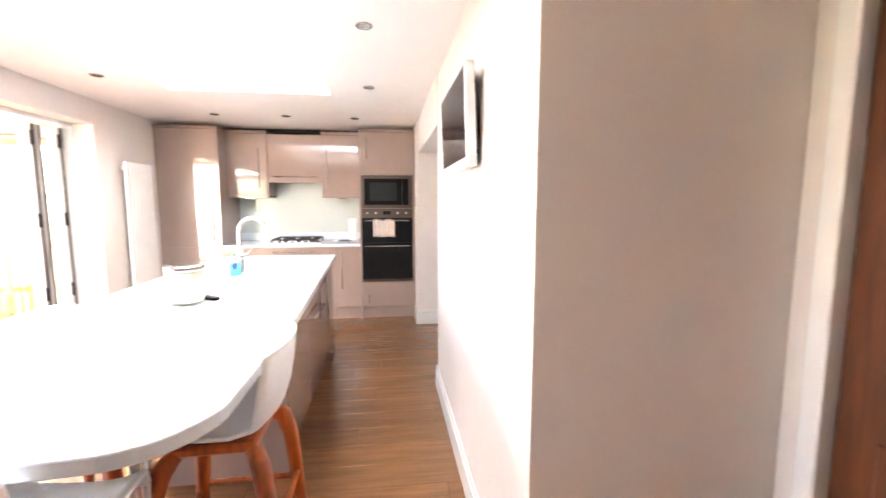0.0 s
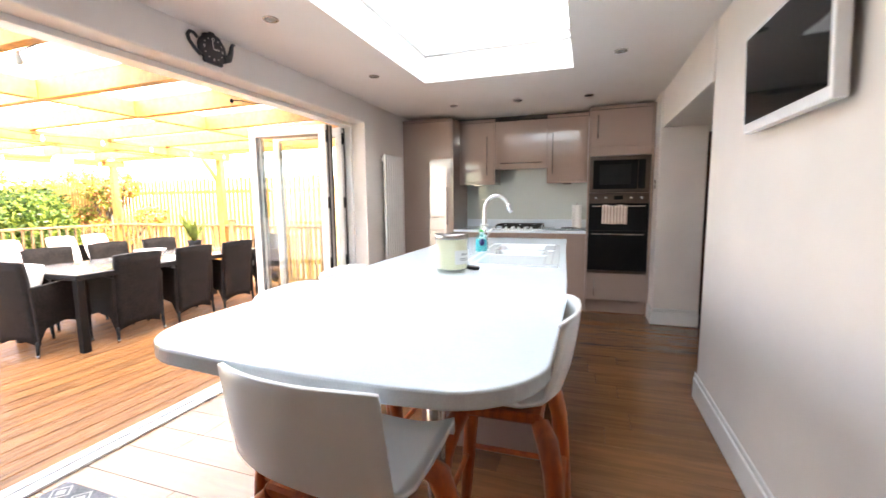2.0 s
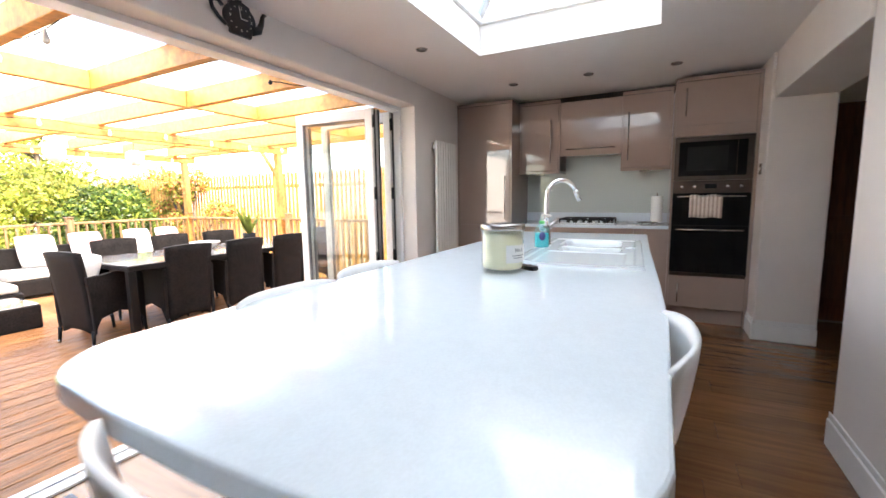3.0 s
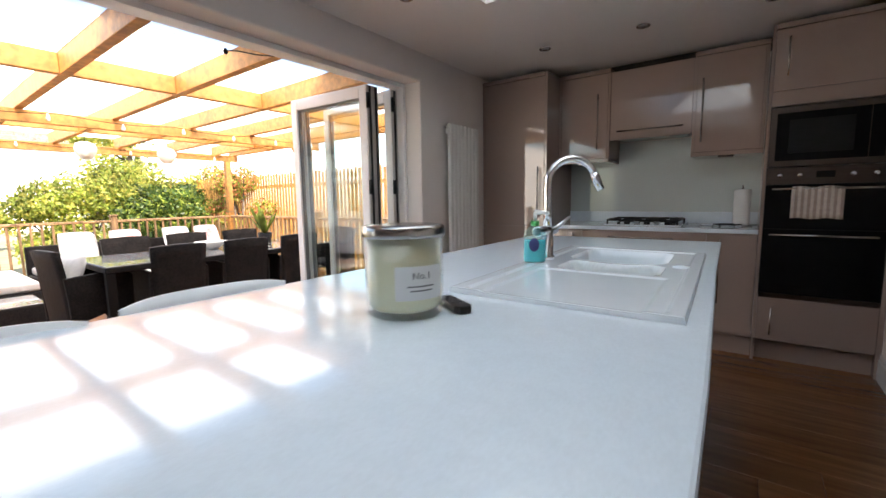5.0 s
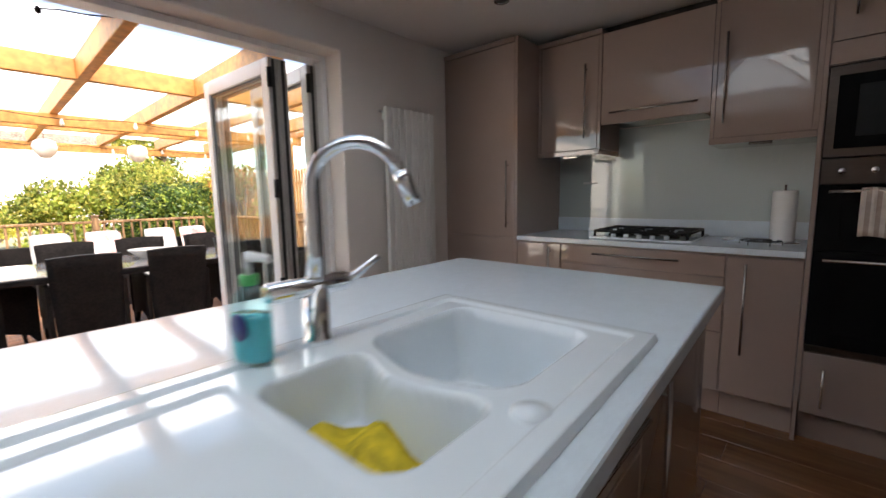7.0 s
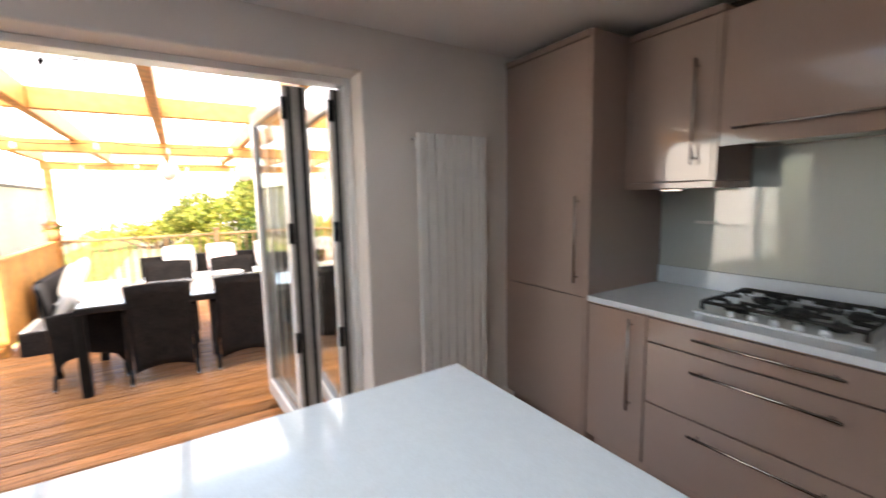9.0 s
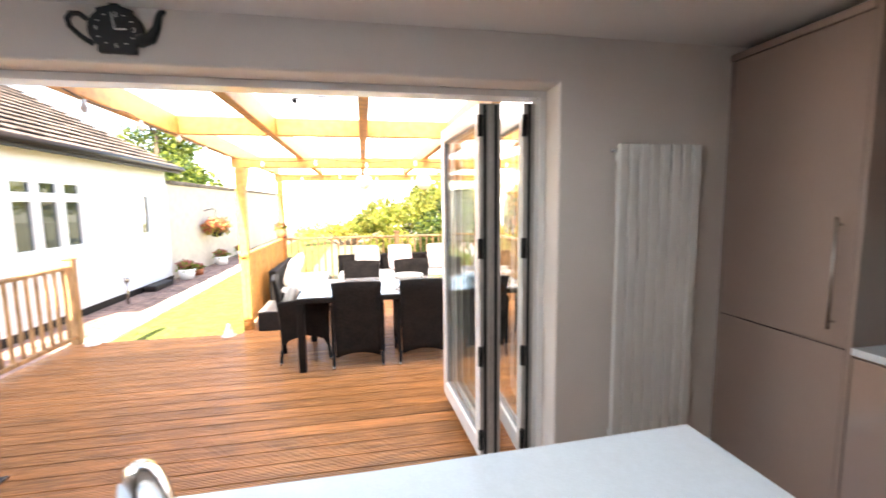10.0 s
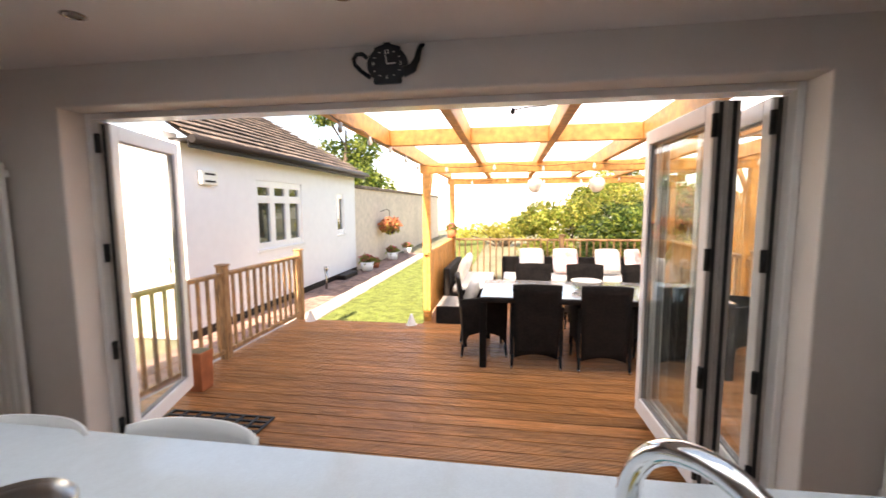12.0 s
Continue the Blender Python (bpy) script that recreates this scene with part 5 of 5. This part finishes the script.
def cushion(name, at, w, d, h, m, label):
    b = bmesh.new()
    n = 10
    top, bot = [], []
    for j in range(n + 1):
        rt, rb = [], []
        for i in range(n + 1):
            u, v = -1 + 2 * i / n, -1 + 2 * j / n
            e = (1 - u ** 4) * (1 - v ** 4)
            pin = 1 - 0.06 * (u * u * v * v)
            rt.append(b.verts.new((u * w / 2 * pin, v * d / 2 * pin, h * 0.5 * e ** 0.6)))
            rb.append(b.verts.new((u * w / 2 * pin, v * d / 2 * pin, -h * 0.5 * e ** 0.6)))
        top.append(rt)
        bot.append(rb)
    for j in range(n):
        for i in range(n):
            b.faces.new((top[j][i], top[j][i + 1], top[j + 1][i + 1], top[j + 1][i])).smooth = True
            b.faces.new((bot[j][i], bot[j + 1][i], bot[j + 1][i + 1], bot[j][i + 1])).smooth = True
    bmesh.ops.remove_doubles(b, verts=b.verts[:], dist=0.0005)
    return solo(name, b, m, label, "cushion", at=at)


M_CUSHP = mat("floral_cushion", (0.80, 0.74, 0.66), 0.9, var=0.4, scale=9, col2=(0.66, 0.25, 0.22))
cushion("seat_cushion", pose(-2.50, 2.335, 0.56, 68, 0, 8), 0.40, 0.40, 0.12, M_CUSH, "cream scatter cushion on the end chair")
for x, y in ((-2.25, 3.01), (-3.18, 3.05), (-3.20, 3.70)):
    cushion("seat_pad", pose(x, y, DECK + 0.45, 0, 0, 0), 0.40, 0.40, 0.06, M_CUSH, "cream seat pad on a rattan chair")


def sofa(x0, x1, y0, y1, back, label):
    s = thing("rattan_sofa", label, "sofa", group="lounge seats")
    part("base", box(x0, x1, y0, y1, DECK + 0.04, 0.20, 0.02, None, 2), M_WICK, s)
    part("seat_pad", box(x0 + 0.03, x1 - 0.03, y0 + 0.03, y1 - 0.03, 0.2005, 0.30, 0.03, None, 3), M_CUSH, s, "cream seat pad")
    if back == "x":
        part("backrest", box(x0 - 0.10, x0 - 0.001, y0, y1, DECK + 0.04, 0.58, 0.02, None, 2), M_WICK, s)
    else:
        part("backrest", box(x0, x1, y0 - 0.10, y0 - 0.001, DECK + 0.04, 0.58, 0.02, None, 2), M_WICK, s)
    for x in (x0 + 0.06, x1 - 0.06):
        for y in (y0 + 0.06, y1 - 0.06):
            part("foot", box(x - 0.02, x + 0.02, y - 0.02, y + 0.02, DECK, DECK + 0.0395), M_WICKS, s)
    return s


sofa(-5.90, -5.20, 2.62, 5.20, "x", "dark rattan sofa with cream pads along the railing")
sofa(-5.85, -4.25, 1.86, 2.50, "y", "dark rattan corner seat with cream pads by the slatted screen")
for k, y in enumerate((3.15, 3.74, 4.46, 4.95)):
    cushion("scatter_cushion", pose(-5.70, y, 0.54, 0, 72, 3 * k), 0.46, 0.44, 0.15, M_CUSHP if k % 2 else M_CUSH, "cream floral scatter cushion on the rattan sofa" if k % 2 else "plain cream scatter cushion on the rattan sofa")
for k, x in enumerate((-4.6, -5.15)):
    cushion("scatter_cushion", pose(x, 2.02, 0.52, 70, 0, 4 * k), 0.46, 0.44, 0.15, M_CUSH, "plain cream scatter cushion on the corner seat")
ot = thing("rattan_coffee_table", "low dark rattan coffee table with glass top", "coffee table")
part("base", box(-4.08, -3.45, 1.78, 2.36, DECK + 0.002, 0.19, 0.012), M_WICK, ot)
part("glass_top", box(-4.07, -3.46, 1.79, 2.35, 0.1905, 0.20, 0.002), M_TGLASS, ot)

# ---- plants ----
def leaf_cloud(parts, m, n, size, seed, parent, name="crown"):
    """Many small two-fold leaves through a set of ellipsoids (centre, radii)."""
    r = np.random.RandomState(seed)
    vs, fs = [], []
    w = np.array([p[1][0] * p[1][1] * p[1][2] for p in parts]) ** 0.67
    w /= w.sum()
    which = r.choice(len(parts), n, p=w)
    for i in range(n):
        c, rad = parts[which[i]]
        d = r.normal(size=3)
        d /= np.linalg.norm(d)
        p = np.array(c) + d * np.array(rad) * (0.55 + 0.5 * r.rand())
        a = r.normal(size=3)
        a[2] -= 0.3
        a /= np.linalg.norm(a)
        s = np.cross(a, d + r.normal(size=3) * 0.6)
        s /= np.linalg.norm(s) + 1e-6
        L = size * (0.6 + 0.8 * r.rand())
        k = len(vs)
        up = np.cross(a, s) * 0.12 * L
        vs += [tuple(p), tuple(p + a * L * 0.5 + s * L * 0.28 + up), tuple(p + a * L), tuple(p + a * L * 0.5 - s * L * 0.28 + up)]
        fs += [(k, k + 1, k + 2), (k, k + 2, k + 3)]
    me = bpy.data.meshes.new("leaves")
    me.from_pydata(vs, [], fs)
    me.materials.append(m)
    return part(name, me, None, parent)


def shrub(name, base, parts, mats, n, size, seed, label, cat="shrub"):
    t = thing(name, label, cat, at=pose(*base))
    rg_ = random.Random(seed)
    b = bmesh.new()
    for c, rad in parts:
        x, y, z = c
        mid = (x * 0.5 + rg_.uniform(-0.1, 0.1), y * 0.5 + rg_.uniform(-0.1, 0.1), z * 0.55)
        join(b, tube([(x * 0.15, y * 0.15, 0), mid, (x, y, z)], [0.05, 0.03, 0.01], 6))
    part("stem_cluster", b, M_BARK, t)
    for k, m in enumerate(mats):
        leaf_cloud(parts, m, n // len(mats), size, seed + k, t)
    return t


def blobs(seed, n, sx, sy, z0, z1, r0, r1):
    g = random.Random(seed)
    return [((g.uniform(-sx, sx), g.uniform(-sy, sy), g.uniform(z0, z1)), (g.uniform(r0, r1), g.uniform(r0, r1), g.uniform(r0, r1) * 0.8)) for _ in range(n)]


shrub("hedge_shrub", (-8.9, 5.55, GZ), blobs(1, 9, 0.5, 0.75, 0.6, 1.9, 0.40, 0.6), (M_LEAFD, M_LEAFD, M_LEAF), 15000, 0.085, 20, "dense dark green evergreen shrub behind the railing")
shrub("hedge_shrub", (-9.6, 3.9, GZ), blobs(2, 11, 0.6, 1.0, 0.6, 2.05, 0.36, 0.6), (M_LEAF, M_LEAF, M_LEAFY), 12000, 0.085, 30, "loose yellow-green shrub behind the railing")
shrub("hedge_shrub", (-10.5, 6.6, GZ), blobs(3, 9, 0.6, 1.0, 0.8, 2.3, 0.5, 0.7), (M_LEAF, M_LEAFY), 7000, 0.10, 40, "tall mixed green shrub by the fence")
shrub("climber", (-7.6, 6.55, GZ), blobs(5, 10, 1.0, 0.10, 0.9, 2.3, 0.22, 0.4), (M_LEAFY, M_LEAF, M_TERRA), 5000, 0.07, 60, "russet and green climber over the boundary fence", "climbing plant")
# trees beyond
def tree(base, h, r, seed, mats, label):
    t = thing("tree", label, "tree", at=pose(*base))
    g = random.Random(seed)
    b = tube([(0, 0, 0), (0.05, 0.03, h * 0.5), (0, 0.1, h * 0.9)], [0.18, 0.12, 0.04], 8)
    bl_ = []
    for k in range(14):
        a, z = g.uniform(0, 6.28), h * g.uniform(0.35, 1.0)
        rr = r * (1.1 - 0.75 * (z / h - 0.3)) * g.uniform(0.5, 1)
        p = (rr * math.cos(a), rr * math.sin(a), z)
        join(b, tube([(0, 0, z * 0.8), p], [0.05, 0.015], 6))
        s = r * g.uniform(0.28, 0.42)
        bl_.append((p, (s, s, s * 0.75)))
    part("trunk", b, M_BARK, t)
    for k, m in enumerate(mats):
        leaf_cloud(bl_, m, 4500, 0.16, seed + k, t)
    return t


tree((-15.0, -4.1, GZ), 5.6, 2.0, 71, (M_LEAF, M_LEAFD), "tall dense green tree behind the annexe")
tree((-22.0, 9.0, GZ), 5.5, 2.4, 75, (M_LEAF, M_LEAFY), "green garden tree in the distance")

# potted plant on the table
pp = thing("potted_plant", "small leafy plant in a grey pot on the table", "potted plant", at=pose(-2.72, 4.28, 0.656))
part("pot", lathe([(0, 0), (0.065, 0), (0.085, 0.12), (0.08, 0.12), (0.075, 0.105), (0, 0.105)], 20), M_WICKS, pp)
b = bmesh.new()
g = random.Random(9)
for k in range(16):
    a, t_ = g.uniform(0, 6.28), g.uniform(0.3, 1.0)
    L, w = g.uniform(0.28, 0.48), 0.03
    ca, sa = math.cos(a), math.sin(a)
    rows = []
    for i in range(5):
        s = i / 4
        out, up = L * s * (1 - t_ * 0.6) * 0.7, 0.10 + L * s * (0.5 + 0.6 * t_)
        ww = w * math.sin(math.pi * (0.15 + 0.85 * s)) + 0.002
        rows.append([(out * ca - ww * sa, out * sa + ww * ca, up), (out * ca, out * sa, up - 0.004), (out * ca + ww * sa, out * sa - ww * ca, up)])
    join(b, sheet(rows, 0.0))
part("leaves", b, M_LEAF, pp)

def flower_pot(at, r, h, pm, petal, label):
    f = thing("flower_pot", label, "flower pot", at=at, group="pots along the path")
    part("pot", lathe([(0, 0), (r * 0.75, 0), (r, h), (r * 0.93, h), (r * 0.9, h * 0.9), (0, h * 0.9)], 18), pm, f)
    leaf_cloud([((0, 0, h * 1.25), (r * 1.1, r * 1.1, h * 0.5))], M_LEAF, 220, r * 0.5, 5, f, "leaves")
    leaf_cloud([((0, 0, h * 1.45), (r * 1.0, r * 1.0, h * 0.4))], petal, 160, r * 0.35, 6, f, "bloom_mass")
    return f


for k, (x, y, r, pm) in enumerate(((-9.6, -1.32, 0.20, M_WHITEP), (-10.25, -1.28, 0.13, M_TERRA), (-12.2, -1.30, 0.20, M_WHITEP), (-14.2, -1.25, 0.18, M_WHITEP))):
    flower_pot(pose(x, y, GZ + 0.012), r, r * 1.3, pm, M_PINK, "pot of pink flowers standing by the wall")
flower_pot(pose(-6.05, 1.64, 0.912), 0.10, 0.16, M_TERRA, M_PINK, "terracotta pot of red flowers on the screen rail")
bk = thing("hanging_basket", "hanging basket of russet trailing flowers on the garden wall", "hanging basket", at=pose(-12.0, HY + 0.32, 0.80))
part("bracket", tube([(0, -0.32, 0.55), (0, -0.1, 0.62), (0, 0, 0.60), (0, 0, 0.0)], 0.012, 6), M_BLACK, bk)
part("basket", lathe([(0, -0.25), (0.12, -0.22), (0.25, 0.0), (0.24, 0.0), (0, -0.2)], 18), M_BLACK, bk)
leaf_cloud([((0, 0, 0.12), (0.5, 0.35, 0.22))], M_TERRA, 700, 0.12, 8, bk, "bloom_mass")
leaf_cloud([((0, 0, 0.05), (0.42, 0.3, 0.2))], M_LEAFY, 400, 0.12, 9, bk, "leaves")

# planter by the door, rubber mat, solar lights
pl = thing("square_planter", "orange-brown glazed square planter on the deck", "planter", at=pose(-1.16, 0.10, DECK))
b = prism([(-0.075, -0.075), (0.075, -0.075), (0.075, 0.075), (-0.075, 0.075)], 0, 0.34, 0.008)
for v in b.verts:
    s = 0.9 + 0.35 * v.co.z
    v.co.x *= s
    v.co.y *= s
part("pot", b, M_TERRA, pl)
part("soil", box(-0.066, 0.066, -0.066, 0.066, 0.3405, 0.344), M_GROUND, pl)
mt = thing("rubber_door_mat", "black rubber grid doormat on the deck", "doormat", at=pose(-0.78, 0.18, DECK + 0.001))
for k in range(8):
    part("bar", box(0.0, 0.36, 0.0 + 0.118 * k, 0.022 + 0.118 * k, 0.0, 0.014, 0.003), M_RUBBER, mt)
for k in range(6):
    part("cross_bar", box(0.0 + 0.066 * k, 0.022 + 0.066 * k, 0.023, 0.825, 0.0, 0.0125, 0.003), M_RUBBER, mt)
for y in (0.03, 1.465):
    sl = thing("solar_light", "small white cone-shaped solar light on the deck edge", "garden light", at=pose(-3.36, y, DECK), group="deck edge lights")
    part("cone", lathe([(0, 0), (0.065, 0), (0.062, 0.012), (0.022, 0.12), (0.012, 0.15), (0, 0.15)], 20), M_WHITEP, sl)
    part("base_ring", lathe([(0.066, 0), (0.078, 0), (0.076, 0.008), (0.066, 0.010)], 20), M_WHITEP, sl)
solo("boot_tray", box(-8.9, -8.0, HY + 0.06, HY + 0.30, GZ + 0.012, GZ + 0.13, 0.02), M_DARKP, "dark low trough at the foot of the wall", "trough")
lp = thing("bollard_light", "slim grey bollard light beside the path", "garden light", at=pose(-6.9, -1.35, GZ + 0.012))
part("stem", tube([(0, 0, 0), (0, 0, 0.42)], 0.03, 10), M_STEEL, lp)
part("head", lathe([(0, 0.42), (0.05, 0.42), (0.05, 0.50), (0, 0.51)], 14), M_STEEL, lp)

# string lights along the pergola
def string_light(pts, n, label):
    s = thing("string_lights", label, "string lights", group="pergola lights")
    P = []
    for (p, q) in zip(pts, pts[1:]):
        for i in range(n):
            t_ = i / n
            sag = 0.035 * math.sin(math.pi * ((t_ * 4) % 1))
            P.append((p[0] + (q[0] - p[0]) * t_, p[1] + (q[1] - p[1]) * t_, p[2] + (q[2] - p[2]) * t_ - sag))
    P.append(pts[-1])
    part("cable", tube(P, 0.004, 5), M_BLACK, s)
    for i in range(3, len(P), 6):
        x, y, z = P[i]
        part("bulb", lathe([(0, -0.075), (0.016, -0.065), (0.021, -0.045), (0.012, -0.02), (0.009, 0.0), (0, 0)], 10), M_BULB, s, at=pose(x, y, z))
    return s


string_light([(-3.50, 1.62, zx(-3.55) - 0.02), (-3.50, 5.72, zx(-3.55) - 0.02)], 40, "black cable of small bulbs along the pergola beam")
string_light([(-0.45, 1.615, zx(-0.45) + 0.02), (-3.48, 1.615, zx(-3.48) + 0.0)], 30, "black cable of small bulbs along the outer rafter")
string_light([(XF + 0.05, 1.7, zx(XF) - 0.02), (XF + 0.05, 5.70, zx(XF) - 0.02)], 36, "black cable of small bulbs along the far beam")
for y in (3.13, 4.06):
    lt = thing("globe_lantern", "white globe lantern hung from a pergola cross-piece", "lantern", at=pose(-4.80, y, 1.845), group="hanging lanterns")
    part("globe", lathe([(0, -0.12), (0.05, -0.115), (0.105, -0.05), (0.12, 0.02), (0.10, 0.08), (0.05, 0.105), (0, 0.107)], 20), M_BULB, lt)
    part("cord", tube([(0, 0, 0.105), (0, 0, zx(-4.80) - 1.845)], 0.004, 5), M_BLACK, lt)
wr = thing("loose_cable", "thin black cable with a clip under the roof sheet", "cable")
part("cable", tube([(-0.442, 2.756, 2.052), (-0.42, 2.82, 2.060), (-0.39, 2.92, 2.058), (-0.36, 3.02, 2.068), (-0.345, 3.10, 2.106)], 0.004, 6), M_BLACK, wr)
part("clip", lathe([(0, -0.02), (0.012, -0.012), (0.015, 0.0), (0.008, 0.014), (0, 0.02)], 8), M_BLACK, wr, at=pose(-0.442, 2.756, 2.047))

# a neighbour's house far down the gardens
fh = thing("far_house", "pale rendered house with a brown roof beyond the gardens", "house", kind="structure")
part("wall", box(-38, -31, -3, 9, GZ, 4.6), M_RENDER, fh)
b = prism([(-38.4, 4.5), (-30.6, 4.5), (-34.5, 6.6)], -3.3, 9.3)
b.transform(Matrix(((1, 0, 0, 0), (0, 0, 1, 0), (0, 1, 0, 0), (0, 0, 0, 1))))
part("roof", b, M_TILE, fh)
shrub("hedge_shrub", (-17.6, 2.4, GZ), blobs(12, 10, 0.5, 2.0, 0.5, 1.3, 0.4, 0.6), (M_LEAFY,), 3500, 0.13, 90, "loose hedge at the garden's end")

# ---- boards and planks of the setting, last ----
def groove_board(w, L, th, n):
    """A deck board along y with fine grooves on its top."""
    bm = bmesh.new()
    prof = [(-w / 2, -th)]
    prof.append((-w / 2, -0.003))
    for k in range(n):
        a = -w / 2 + w * k / n
        c = w / n
        prof += [(a + c * 0.18, 0.0), (a + c * 0.62, 0.0), (a + c * 0.72, -0.004), (a + c * 0.98, -0.004)]
    prof += [(w / 2, -0.003), (w / 2, -th)]
    fr_ = [bm.verts.new((x, 0, z)) for x, z in prof]
    bk = [bm.verts.new((x, L, z)) for x, z in prof]
    for i in range(len(prof) - 1):
        bm.faces.new((fr_[i], bk[i], bk[i + 1], fr_[i + 1]))
    bm.faces.new(fr_)
    bm.faces.new(bk[::-1])
    return bm


bw = 0.142
ma = mesh_of(groove_board(bw - 0.012, YR + 0.22, 0.03, 9), M_DECK)
mb = mesh_of(groove_board(bw - 0.012, YR - YS + 0.06, 0.03, 9), M_DECK)
x = -0.38
while x > XF - 0.08:
    near_ = x > -3.42
    part("board", ma if near_ else mb, None, deck, at=pose(x, -0.22 if near_ else YS - 0.04, DECK))
    x -= bw

fl = bpy.data.objects["floor"]
PW, PL = 0.19, 1.28
pm = mesh_of(box(0, PL - 0.0012, 0, PW - 0.0012, -0.012, 0.0, 0.0012), M_FLOORX)
j = 0
y = NEAR
rg = random.Random(11)
while y < BACK - 0.02:
    x = -0.10 - rg.uniform(0, 1.0)
    while x < 3.6:
        xa, xb = max(x, -0.099), min(x + PL, HX + 0.15)
        w = min(PW, BACK - y)
        if xb - xa > 0.03:
            m_ = pm if (xa == x and xb == x + PL and w == PW) else mesh_of(box(0, xb - xa - 0.0012, 0, w - 0.0012, -0.012, 0.0, 0.0012), M_FLOORX)
            part("plank", m_, None, fl, at=pose(xa, y, 0))
        x += PL
    y += PW
# two rows by the wall carry painted shade, the lawn row is plain
slabs = [mesh_of(box(0, 0.59, 0, 0.398, -0.03, 0.0, 0.006), m_) for m_ in (M_SLAB_SHADE, M_SLAB_SHADE, M_SLAB)]
for i in range(24):
    for r_ in range(3):
        w = 0.41
        part("slab", slabs[r_], None, paving, at=pose(-0.4 - i * 0.6 - 0.3 * (r_ % 2), -1.61 + r_ * w, GZ + 0.008 + 0.004 * math.sin(i * 3.1 + r_)))
